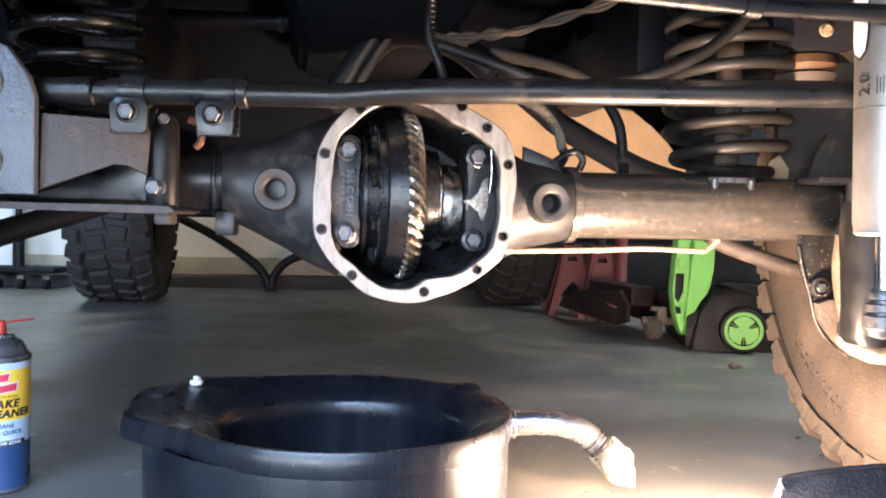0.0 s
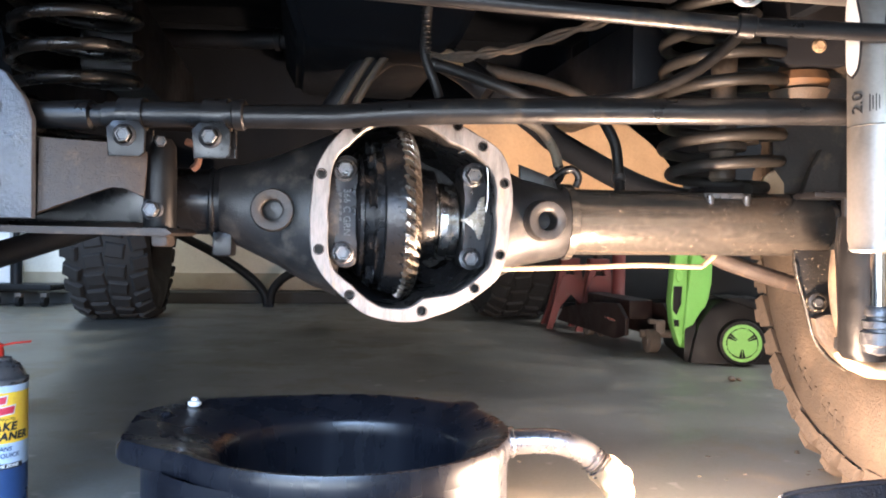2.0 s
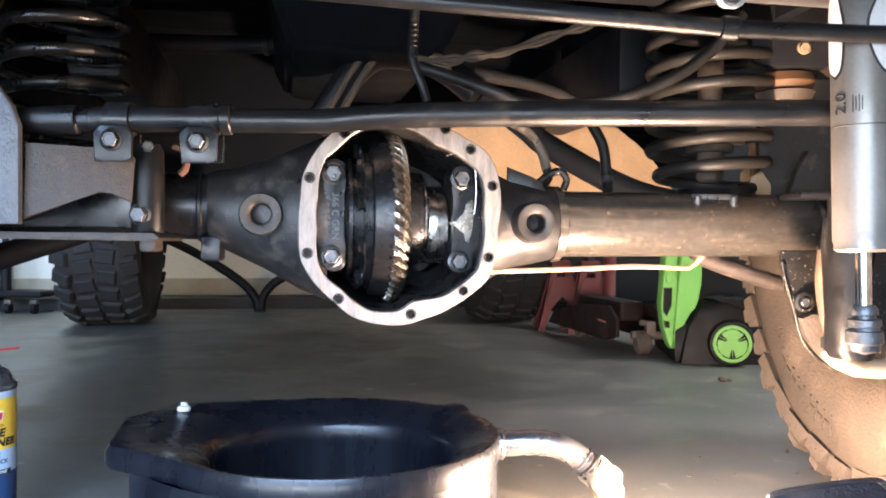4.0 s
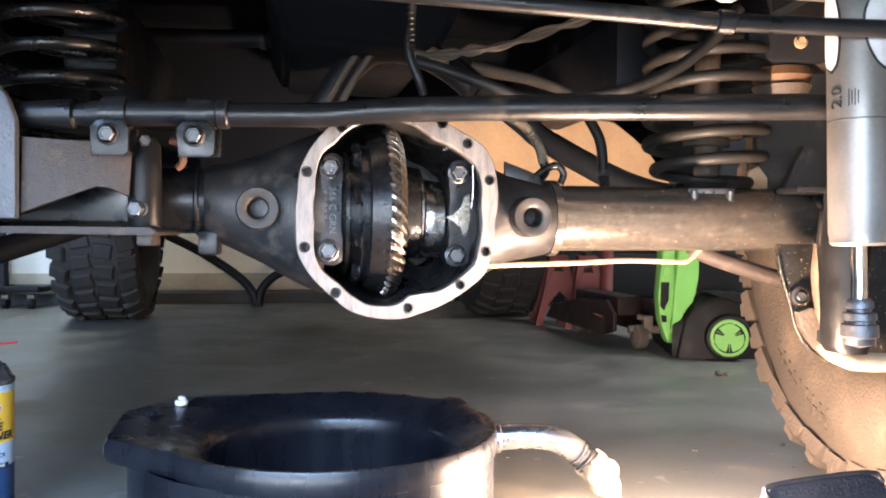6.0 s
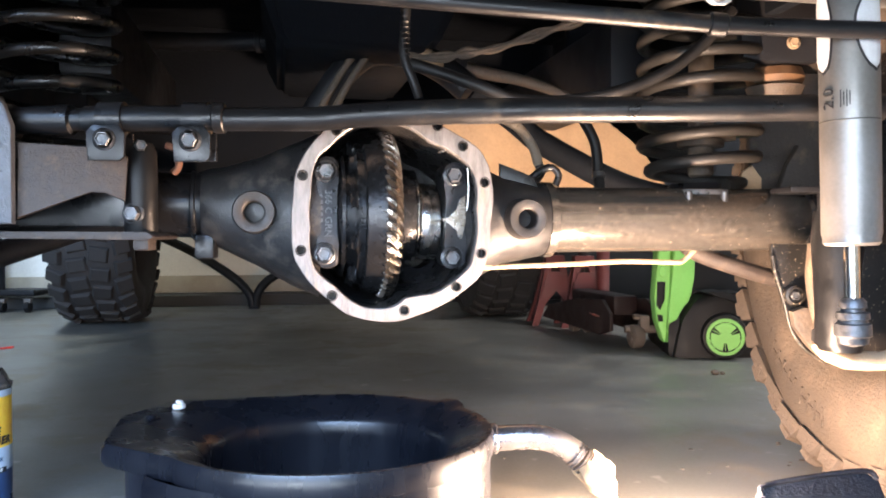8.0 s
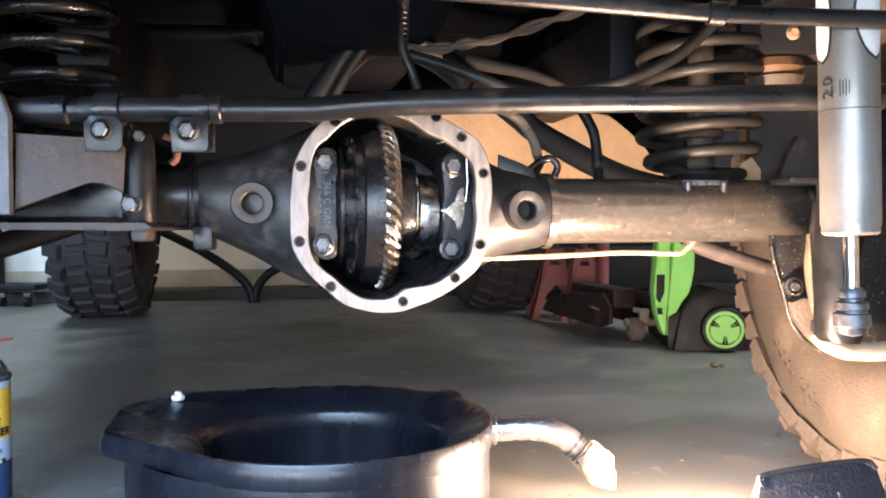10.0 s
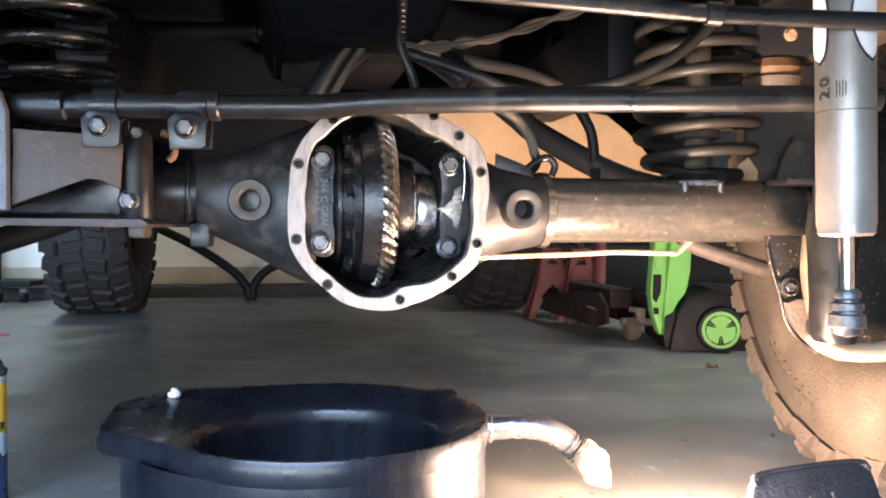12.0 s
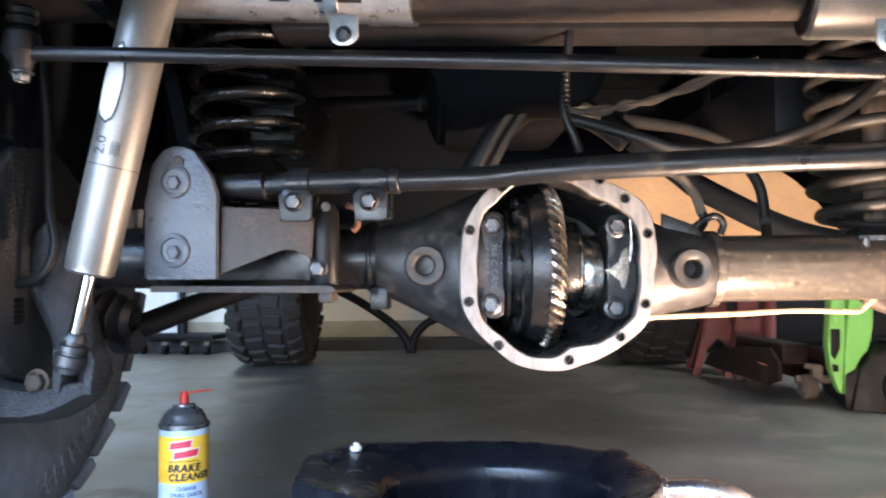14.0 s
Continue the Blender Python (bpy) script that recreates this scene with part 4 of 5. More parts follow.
part("tower_leg", plate([(0.487, 0.41), (0.60, 0.41), (0.62, 0.58), (0.50, 0.58), (0.482, 0.50)], 1.165, 1.18, 0.004), DUST_PLATE, tower, "dusty brown tower leg")
part("muddy_flange", plate([(0.458, 0.404), (0.496, 0.404), (0.496, 0.424), (0.482, 0.443), (0.467, 0.433)], 1.150, 1.163, 0.003), MUD, tower, "tan mud-covered flange")
part("leg_gusset", plate([(0.505, 0.40), (0.560, 0.40), (0.560, 0.46), (0.535, 0.47), (0.520, 0.44)], 1.120, 1.135, 0.003), DUST_PLATE, tower)

# ---- hoses and wires ----
hose = thing("brake_hose", (0.15, 1.05, 0.52), "long black rubber hose hanging in an arc", "hose")
part("hose", sweep([(-0.016, 1.07, 0.571), (0.028, 1.06, 0.556), (0.080, 1.045, 0.535), (0.120, 1.045, 0.521), (0.165, 1.045, 0.517), (0.205, 1.045, 0.520), (0.250, 1.045, 0.528), (0.289, 1.045, 0.541), (0.328, 1.045, 0.560), (0.357, 1.045, 0.581), (0.381, 1.045, 0.604), (0.410, 1.045, 0.64)], 0.0082, 14), HOSE, hose)
vent = thing("vent_hose", (-0.02, 0.97, 0.56), "thin ribbed black breather hose", "hose")
part("hose", sweep([(-0.012, 0.96, 0.68), (-0.020, 0.97, 0.605), (-0.022, 0.97, 0.561), (-0.010, 0.97, 0.528), (-0.004, 0.975, 0.51)], 0.0058, 12), HOSE, vent)
for k in range(12):
    part("rib", lathe([(0, 0.0055), (0.0015, 0.0066), (0.003, 0.0055)], (-0.0205, 0.97, 0.560 + k * 0.0065), (-0.019, 0.97, 0.70), 12), HOSE, vent)
ribbed = thing("sensor_cable", (0.13, 1.05, 0.45), "cable in a ribbed grey metal sleeve", "cable")
line = curve_points([(0.085, 1.05, 0.510), (0.104, 1.05, 0.497), (0.130, 1.05, 0.481), (0.148, 1.05, 0.455), (0.154, 1.05, 0.434)], 10)
part("sleeve", sweep(line, 0.0055, 12, raw=True), RIBBED, ribbed)
for p, q in zip(line[::1], line[1::1]):
    part("coil_rib", lathe([(0, 0.0056), (0.0012, 0.0072), (0.0024, 0.0056)], p, q, 12), RIBBED, ribbed)
part("ferrule", sweep([(0.154, 1.05, 0.436), (0.157, 1.05, 0.424), (0.150, 1.045, 0.414), (0.140, 1.04, 0.412)], 0.006, 12), AXLE_PAINT, ribbed)
part("loop", sweep([(0.140, 1.02, 0.414), (0.155, 1.02, 0.425), (0.168, 1.02, 0.428), (0.176, 1.02, 0.418), (0.172, 1.02, 0.405)], 0.0048, 10), AXLE_PAINT, ribbed)
drop = thing("drop_hose", (0.24, 1.12, 0.47), "short black hose down to the axle tube", "hose")
part("hose", sweep([(0.205, 1.10, 0.53), (0.226, 1.11, 0.501), (0.243, 1.115, 0.470), (0.247, 1.11, 0.425), (0.247, 1.10, 0.402)], 0.0075, 12), HOSE, drop)
part("hose_clip", rod((0.247, 1.11, 0.428), (0.247, 1.107, 0.420), 0.0095, 16), BOLT, drop)
arm = thing("control_arm", (0.25, 1.35, 0.46), "black diagonal control arm under the vehicle", "control arm")
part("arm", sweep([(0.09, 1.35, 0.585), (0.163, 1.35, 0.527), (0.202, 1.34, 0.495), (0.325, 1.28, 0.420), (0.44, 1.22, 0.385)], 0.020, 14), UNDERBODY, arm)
wires = thing("wire_loom", (0.15, 1.1, 0.61), "taped wire loom, tan with dust", "wiring")
for k, off in enumerate((0.0, 0.006, -0.005)):
    part("wire", sweep([(-0.02, 1.10, 0.585 + off), (0.03, 1.10, 0.588 - off), (0.060, 1.10, 0.592 + off), (0.099, 1.10, 0.599 - off * 0.6), (0.156, 1.10, 0.617 + off), (0.208, 1.10, 0.636 - off), (0.24, 1.10, 0.65)], 0.0042 - 0.0006 * k, 8), MUD_DARK, wires)


# ---- tyres ----
def lug_mesh(name, dims, mat, slope=0.004, round_by=0.003, steps=1, rough=0.0):
    x, y, z = dims
    bm = bmesh.new()
    lo = [bm.verts.new((sx * x / 2, sy * y / 2, 0)) for sx, sy in ((-1, -1), (1, -1), (1, 1), (-1, 1))]
    hi = [bm.verts.new((sx * (x / 2 - slope), sy * (y / 2 - slope), z)) for sx, sy in ((-1, -1), (1, -1), (1, 1), (-1, 1))]
    for k in range(4):
        bm.faces.new((lo[k], lo[(k + 1) % 4], hi[(k + 1) % 4], hi[k]))
    bm.faces.new(hi)
    bm.faces.new(lo[::-1])
    bmesh.ops.bevel(bm, geom=[e for e in bm.edges if all(v.co.z > z * 0.5 for v in e.verts)], offset=round_by, segments=steps, affect="EDGES")
    for v in bm.verts:
        v.co += rough * noise.noise_vector(v.co * 55)
    bmesh.ops.recalc_face_normals(bm, faces=bm.faces)
    me = bpy.data.meshes.new(name)
    bm.to_mesh(me)
    bm.free()
    me.materials.append(mat)
    return me


def tyre(name, c, heading, mat, label, r=0.375, w=0.28):
    """A mud tyre round c; heading: the degrees by which it is turned."""
    root = thing(name, c, label, "tyre", "road tyres")
    h = w / 2
    caked = 1.0 if mat is MUDDY else 0.0
    prof = [(-h * 0.55, 0.20), (-h * 0.80, 0.215), (-h * 0.97, 0.25), (-h, 0.29), (-h * 0.98, 0.33), (-h * 0.92, r - 0.021), (-h * 0.75, r - 0.013), (0, r - 0.010),
            (h * 0.75, r - 0.013), (h * 0.92, r - 0.021), (h * 0.98, 0.33), (h, 0.29), (h * 0.97, 0.25), (h * 0.80, 0.215), (h * 0.55, 0.20)]
    prof = [(a, q * (r / 0.375) if q < r - 0.03 else q) for a, q in prof]
    a = c
    turn = Matrix.Rotation(radians(heading), 4, "Z")
    b = a + turn @ Vector((1, 0, 0))
    wall = lathe(prof, a, b, 90)
    for v in wall.verts:
        v.co += (v.co - a).normalized() * (0.004 + 0.004 * caked) * noise.noise(v.co * 14) + Vector((1, 0, 0)) * 0.004 * noise.noise(v.co * 9 + Vector((7, 0, 0)))
    casing = part("casing", wall, mat, root)
    part("rim", lathe([(-h * 0.6, 0.21), (-h * 0.62, 0.195), (-0.02, 0.175), (0.02, 0.06), (0.02, 0)], a, b, 36), AXLE_PAINT, root)
    n = 37 if caked else 30
    side = lug_mesh("shoulder_block", (0.074, 0.056, 0.030), mat, 0.007, 0.011, 3, 0.0045) if caked else lug_mesh("shoulder_block", (0.066, 0.066, 0.017), mat)
    mid = lug_mesh("tread_block", (0.068, 0.056, 0.012), mat)
    rnd = random.Random(11)
    for k in range(n):
        for s in (-1, 1):
            ob = new("shoulder_block", side)
            ob.parent = root
            ang = (k + (0.5 if s > 0 else 0)) * math.tau / n
            out = 0.010 if k % 2 else 0.0
            ob.matrix_basis = turn @ Matrix.Rotation(ang, 4, "X") @ Matrix.Translation((s * (h - 0.030 + out * 0.4), 0, r - 0.022)) @ Matrix.Rotation(s * radians(26 + 10 * caked), 4, "Y") @ Matrix.Rotation(s * radians(8 + rnd.uniform(-5, 5)), 4, "Z") @ Matrix.Diagonal((rnd.uniform(0.85, 1.1), rnd.uniform(0.72, 1.02 + 0.10 * caked), rnd.uniform(0.85, 1.1), 1))
            ob = new("tread_block", mid)
            ob.parent = root
            ob.matrix_basis = turn @ Matrix.Rotation(ang + 0.08, 4, "X") @ Matrix.Translation((s * 0.036, 0, r - 0.012)) @ Matrix.Rotation(s * radians(-9), 4, "Z")
    return root, casing


TY = 0.983
for c, heading, mat, r, label in ((at_veh(-0.645, TY + 2.30, 0.372), 10.5, RUBBER, 0.375, "black mud tyre of the rear axle, dusty tread"),
                                  (at_veh(0.915, TY + 2.30, 0.372), 10.5, RUBBER, 0.375, "black mud tyre of the rear axle in shade"),
                                  (Vector((0.708, 1.06, 0.380)), 1.0, MUDDY, 0.383, "mud-coated tan front tyre lit by the work lamp"),
                                  (at_veh(-0.675, TY, 0.375), 6.0, GREY_RUBBER, 0.378, "grey dusty front tyre, cool daylight put into its colour")):
    root, casing = tyre("tyre", c, heading, mat, label, r)
    if mat in (MUDDY, GREY_RUBBER):
        # raised lettering on the inner wall, worn past reading
        s = -1 if mat is MUDDY else 1
        turn = Matrix.Rotation(radians(heading), 4, "Z")
        for k in range(14):
            if k % 5 == 4:
                continue
            ang = radians(188 + k * 4.2)
            mark = lug_mesh("raised_mark", (0.006, 0.011, 0.030), mat, 0.001)
            for dx, turn_z, tall in ((-0.010, 0, 1.0), (0.010, 0, 1.0), (0.0, 0, 0.25)):
                ob = new("raised_mark", mark)
                ob.parent = casing
                ob.matrix_basis = turn @ Matrix.Rotation(ang, 4, "X") @ Matrix.Translation((s * 0.1375, dx, 0.288 + (0.012 if tall < 1 else 0))) @ Matrix.Diagonal((1, 0.35 if tall == 1 else 1.2, tall, 1))

# rear axle between the rear tyres
rear = thing("rear_axle", at_veh(CX, TY + 2.36, 0.37), "black rear axle with its link bars", "axle")
part("axle_tube", rod(at_veh(-0.5, TY + 2.36, 0.37), at_veh(0.8, TY + 2.36, 0.37), 0.04, 24), FRAME_PAINT, rear)
part("differential_housing", lathe([(-0.1, 0.04), (-0.05, 0.10), (0.0, 0.13), (0.05, 0.10), (0.1, 0.04)], at_veh(CX, TY + 2.36, 0.37), at_veh(1, TY + 2.36, 0.37), 28), FRAME_PAINT, rear)

# ---- knuckles and links at the wheel ends ----
knuckle = thing("steering_knuckle", (0.55, 1.05, 0.25), "muddy steering knuckle and brake shield behind the shock", "steering knuckle")
part("brake_shield", plate([(0.445, 0.330), (0.446, 0.315), (0.451, 0.291), (0.462, 0.255), (0.471, 0.222), (0.488, 0.197), (0.513, 0.180), (0.58, 0.172), (0.66, 0.22), (0.66, 0.330)][::-1], 1.000, 1.007, 0.002), SHIELD_IRON, knuckle, "thin dark brake shield")
part("shield_rim", sweep([(0.446, 0.998, 0.315), (0.451, 0.998, 0.291), (0.462, 0.998, 0.255), (0.471, 0.998, 0.222), (0.488, 0.998, 0.197), (0.513, 0.998, 0.180)], 0.0024, 10), SHIELD_IRON, knuckle, "thin rolled rim")
part("lower_yoke", loft([[(x, 0.945 + 0.024 * math.cos(a), z + t * math.sin(a)) for a in [k * math.tau / 18 for k in range(18)]] for x, z, t in ((0.483, 0.203, 0.006), (0.488, 0.201, 0.012), (0.51, 0.192, 0.0125), (0.537, 0.189, 0.0115), (0.56, 0.189, 0.011), (0.61, 0.198, 0.012))]), MUD, knuckle, "tan mud on the lower yoke")
part("mud_cake", plate([(0.466, 0.245), (0.480, 0.251), (0.496, 0.250), (0.507, 0.228), (0.508, 0.208), (0.502, 0.188), (0.491, 0.198), (0.481, 0.211), (0.469, 0.226)][::-1], 0.984, 0.999, 0.004), MUD_DARK, knuckle, "pale mud caked on the shield")
boss = part("shield_boss", lathe([(0, 0.0), (0, 0.013), (0.010, 0.0125), (0.011, 0.0095), (0.008, 0.0085), (0.008, 0.0)], (0.472, 0.999, 0.265), (0.472, 0, 0.262), 28), SHIELD_IRON, knuckle)
part("shield_bolt", hex_bolt((0.472, 0.992, 0.265), (0, -1, 0), 0.0062, 0.006, False), DARK_BOLT, boss)
part("knuckle_fork", sweep([(0.490, 0.975, 0.330), (0.486, 0.972, 0.290), (0.490, 0.968, 0.250), (0.500, 0.965, 0.215)], 0.0095, 14), MUD_DARK, knuckle)
part("yoke_bolt", box(0.478, 0.490, 0.940, 0.960, 0.2115, 0.226, 0.0015), BOLT, knuckle)
part("knuckle_casting", loft([[(x + w * math.cos(a), 0.925 + 0.028 * math.sin(a), z) for a in [k * math.tau / 28 for k in range(28)]] for x, w, z in ((0.496, 0.022, 0.205), (0.495, 0.027, 0.213), (0.492, 0.024, 0.255), (0.491, 0.026, 0.30), (0.492, 0.030, 0.335), (0.495, 0.030, 0.37))]), KNUCKLE_IRON, knuckle, "black oily cast upright")
link = thing("lower_link", (0.43, 1.12, 0.30), "short dirt-covered lower link arm", "link arm")
part("link", sweep([(0.375, 1.12, 0.326), (0.40, 1.125, 0.312), (0.46, 1.13, 0.292), (0.52, 1.14, 0.275)], 0.012, 14), RUSTY, link)

knuckle = thing("steering_knuckle", (-0.62, 0.88, 0.24), "grey dusty steering knuckle behind the leaning shock", "steering knuckle")
part("brake_shield", lathe([(0, 0.05), (0.0, 0.135), (0.006, 0.150), (0.020, 0.152), (0.020, 0.146), (0.010, 0.142), (0.006, 0.05)], (-0.672, 0.875, 0.375), (-0.80, 0.85, 0.375), 44), DUSTY_IRON, knuckle)
part("knuckle_casting", loft([[(x + w * math.cos(a), 0.86 + 0.034 * math.sin(a), z) for a in [k * math.tau / 20 for k in range(20)]] for x, w, z in ((-0.606, 0.020, 0.222), (-0.608, 0.030, 0.235), (-0.622, 0.026, 0.285), (-0.640, 0.034, 0.33), (-0.645, 0.040, 0.375), (-0.640, 0.032, 0.41), (-0.636, 0.012, 0.425))]), DUSTY_IRON, knuckle, "dusty cast upright")
part("lower_yoke", loft([[(x, 0.795 + 0.034 * math.cos(a) * s + 0.003 * math.sin(5 * a), z + t * math.sin(a) + 0.002 * math.cos(3 * a)) for a in [k * math.tau / 20 for k in range(20)]]
                         for x, z, t, s in ((-0.546, 0.237, 0.004, 0.4), (-0.552, 0.230, 0.010, 0.7), (-0.572, 0.221, 0.016, 1.0), (-0.594, 0.213, 0.019, 1.0), (-0.622, 0.208, 0.020, 1.0), (-0.648, 0.210, 0.022, 1.1), (-0.70, 0.215, 0.03, 1.1))]), DUSTY_IRON, knuckle, "rough cast lower yoke")
caliper = part("brake_caliper", loft([[(x, 0.845 + 0.045 * a, z) for a, z in ((-1, 0.275), (1, 0.275), (1, 0.455), (0.4, 0.475), (-0.4, 0.475), (-1, 0.45))] for x in (-0.735, -0.70, -0.676)]), DUSTY_IRON, knuckle, "grey dusty caliper")
for z in (0.30, 0.425):
    part("slide_bolt", hex_bolt((-0.690, 0.799, z), (0.2, -1, 0), 0.009, 0.010), DARK_BOLT, caliper)
for k in range(5):
    part("slide_boot_rib", lathe([(0, 0.010), (0.003, 0.014), (0.006, 0.010)], (-0.664, 0.80, 0.300 + k * 0.0065), (-0.664, 0.80, 1), 18), HOSE, caliper)
part("knuckle_arm", sweep([(-0.615, 0.84, 0.25), (-0.632, 0.84, 0.31), (-0.662, 0.84, 0.35), (-0.70, 0.84, 0.37)], 0.015, 14), DUSTY_IRON, knuckle)
for x in (-0.583, -0.545):
    part("shock_ear", plate([(x - 0.004, 0.226), (x + 0.004, 0.226), (x + 0.009, 0.262), (x + 0.004, 0.276), (x - 0.004, 0.276)], 0.765, 0.80, 0.002), DUSTY_IRON, knuckle)
part("yoke_bolt", hex_bolt((-0.612, 0.775, 0.238), (0, -1, 0), 0.011, 0.010), MUD_DARK, knuckle)
part("brake_line", sweep([(-0.654, 0.83, 0.68), (-0.649, 0.83, 0.602), (-0.643, 0.83, 0.541), (-0.632, 0.82, 0.47), (-0.624, 0.81, 0.433), (-0.613, 0.805, 0.395), (-0.625, 0.80, 0.36), (-0.67, 0.80, 0.345)], 0.0062, 10), HOSE, knuckle)
part("sensor_line", sweep([(-0.676, 0.84, 0.66), (-0.677, 0.84, 0.596), (-0.679, 0.84, 0.511), (-0.683, 0.83, 0.455), (-0.69, 0.82, 0.427), (-0.678, 0.81, 0.405), (-0.665, 0.81, 0.37)], 0.0045, 10), HOSE, knuckle)
part("boot", lathe([(0, 0.016), (0.008, 0.026), (0.016, 0.019), (0.024, 0.030), (0.032, 0.022), (0.040, 0.034), (0.05, 0.028)], (-0.585, 0.93, 0.30), (-0.70, 0.93, 0.32), 24), HOSE, knuckle)
link = thing("lower_link", (-0.55, 1.1, 0.30), "black lower control arm going back to the frame", "link arm")
part("link", sweep([(-0.640, 0.99, 0.275), (-0.60, 1.05, 0.300), (-0.50, 1.30, 0.37), (-0.46, 1.7, 0.46)], 0.018, 14), FRAME_PAINT, link)
part("link_bush", rod((-0.655, 1.0, 0.268), (-0.615, 0.99, 0.268), 0.020, 20, 0.004), DUSTY_IRON, link)

# ---- spray can ----
CAN = Vector((-0.529, 0.957, 0.0))
TOPC = CAN + Vector((0, 0, 1))
can = thing("spray_can", CAN, "brake cleaner spray can, blue and yellow, standing on the floor", "spray can")
part("base_rim", lathe([(0, 0.0), (0, 0.030), (0.002, 0.0325), (0.005, 0.0325), (0.007, 0.0318)], CAN, TOPC, 48), CAN_DOME, can)
navy = part("navy_band", lathe([(0.006, 0.0322), (0.060, 0.0322)], CAN, TOPC, 48), CAN_NAVY, can, "dark blue lower label")
silver = part("silver_band", lathe([(0.060, 0.0322), (0.088, 0.0322)], CAN, TOPC, 48), CAN_SILVER, can, "pale blue label band")
yellow = part("yellow_band", lathe([(0.088, 0.0322), (0.148, 0.0322)], CAN, TOPC, 48), CAN_YELLOW, can, "yellow and orange label band")
part("top_band", lathe([(0.148, 0.0322), (0.156, 0.0322)], CAN, TOPC, 48), CAN_SILVER, can)
part("dome", lathe([(0.155, 0.0322), (0.157, 0.0318), (0.158, 0.0335), (0.1625, 0.0335), (0.164, 0.0315), (0.1655, 0.0295), (0.172, 0.0275), (0.179, 0.0225), (0.183, 0.0155), (0.1845, 0.0145), (0.187, 0.0145), (0.188, 0.011), (0.188, 0.0)], CAN, TOPC, 48), CAN_DOME, can, "dark metal dome and shoulder ring")
part("nozzle", lathe([(0.187, 0.0062), (0.195, 0.006), (0.198, 0.005), (0.203, 0.0046), (0.204, 0.0)], CAN, TOPC, 24), CAN_RED, can, "red spray nozzle")
part("straw", sweep([CAN + Vector((0.003, -0.002, 0.200)), CAN + Vector((0.022, -0.008, 0.2045)), CAN + Vector((0.046, -0.014, 0.208))], 0.0012, 8), CAN_RED, can, "thin red straw")
FACE = Vector((0.50, -1, 0))


def print_on(bm, name, mat, up, parent, x=0.0, lift=0.0004, label=""):
    moved(bm, Matrix.Translation((x, 0, lift)))
    part(name, wrapped(bm, CAN, TOPC, 0.0322, up, FACE), mat, parent, label)


print_on(words("BRAKE", 0.0130, 0.0001, 1.12, 0.18, 0.0006), "print_word", BLACK_PRINT, 0.1075, yellow, 0.000, label="black lettering BRAKE")
print_on(words("CLEANER", 0.0124, 0.0001, 1.10, 0.18, 0.0006), "print_word", BLACK_PRINT, 0.0960, yellow, 0.008, label="black lettering CLEANER")
print_on(words("NON-CHLORINATED", 0.0042, 0.0001), "print_word", BLACK_PRINT, 0.1165, yellow, 0.0)
for w, up, x in ((0.026, 0.138, -0.004), (0.030, 0.126, 0.003)):
    for mat, grow, lift in ((WHITE, 0.003, 0.0003), (CAN_LOGO, 0.0, 0.0006)):
        logo = grid_rect(w + grow, 0.0085 + grow, 16, 4)
        for v in logo.verts:
            v.co.y += 0.12 * v.co.x
            v.co.x += 0.2 * v.co.y
        print_on(logo, "logo_shape", mat, up, yellow, x, lift, "plain red shape edged in white")
print_on(words("CLEANS", 0.0068, 0.0001, 1.05, 0.1, 0.0002), "print_word", CAN_NAVY, 0.0815, silver, 0.003)
print_on(words("DRIES QUICK", 0.0068, 0.0001, 1.05, 0.1, 0.0002), "print_word", CAN_NAVY, 0.0735, silver, 0.004)
print_on(grid_rect(0.060, 0.0065, 24, 2), "print_bar", BLACK_PRINT, 0.0610, navy, 0.0, 0.0003)
print_on(words("GET IN THE ZONE", 0.0050, 0.0001, 1.05, 0.15, 0.0002), "print_word", WHITE, 0.0612, navy, 0.002, 0.0006)
for k in range(3):
    print_on(grid_rect(0.018 - 0.003 * k, 0.0014, 6, 2), "print_bar", WHITE, 0.010 + 0.005 * k, navy, -0.012, 0.0004)

# ---- drain pan ----
PX, PY, PR, PZ = -0.097, 0.828, 0.173, 0.140
LIP = [(math.radians(a), q) for a, q in ((108, 0.176), (147, 0.247), (168, 0.243), (197, 0.222), (219, 0.176))]
pan = thing("drain_pan", (PX, PY, 0), "round black plastic oil drain pan with a dark pool inside", "drain pan")


def lip_reach(a):
    """How far the pan's pouring corner reaches in the direction a, beyond the round rim."""
    for (a0, q0), (a1, q1) in zip(LIP, LIP[1:]):
        if a0 <= a <= a1:
            p, e = Vector((q0 * math.cos(a0), q0 * math.sin(a0))), Vector((q1 * math.cos(a1), q1 * math.sin(a1)))
            d, w = Vector((math.cos(a), math.sin(a))), e - p
            return max(0.0, (p.x * w.y - p.y * w.x) / (d.x * w.y - d.y * w.x) - PR)
    return 0.0


def pan_ring(s, z, lip=0.0, left=0.0):
    """A ring of the pan; lip, from 0 to 1, stretches the ring into the pouring corner; left widens it on that side."""
    out = []
    for k in range(120):
        a = k * math.tau / 120
        q = s + lip * lip_reach(a) + (0.010 * lip if 0.62 < a < 0.86 else 0.0)
        out.append((PX + math.cos(a) * (q + left * max(0.0, -math.cos(a))), PY + math.sin(a) * q, z + (0.004 * lip if 0.66 < a < 0.82 and z > 0.13 else 0.0)))
    return out


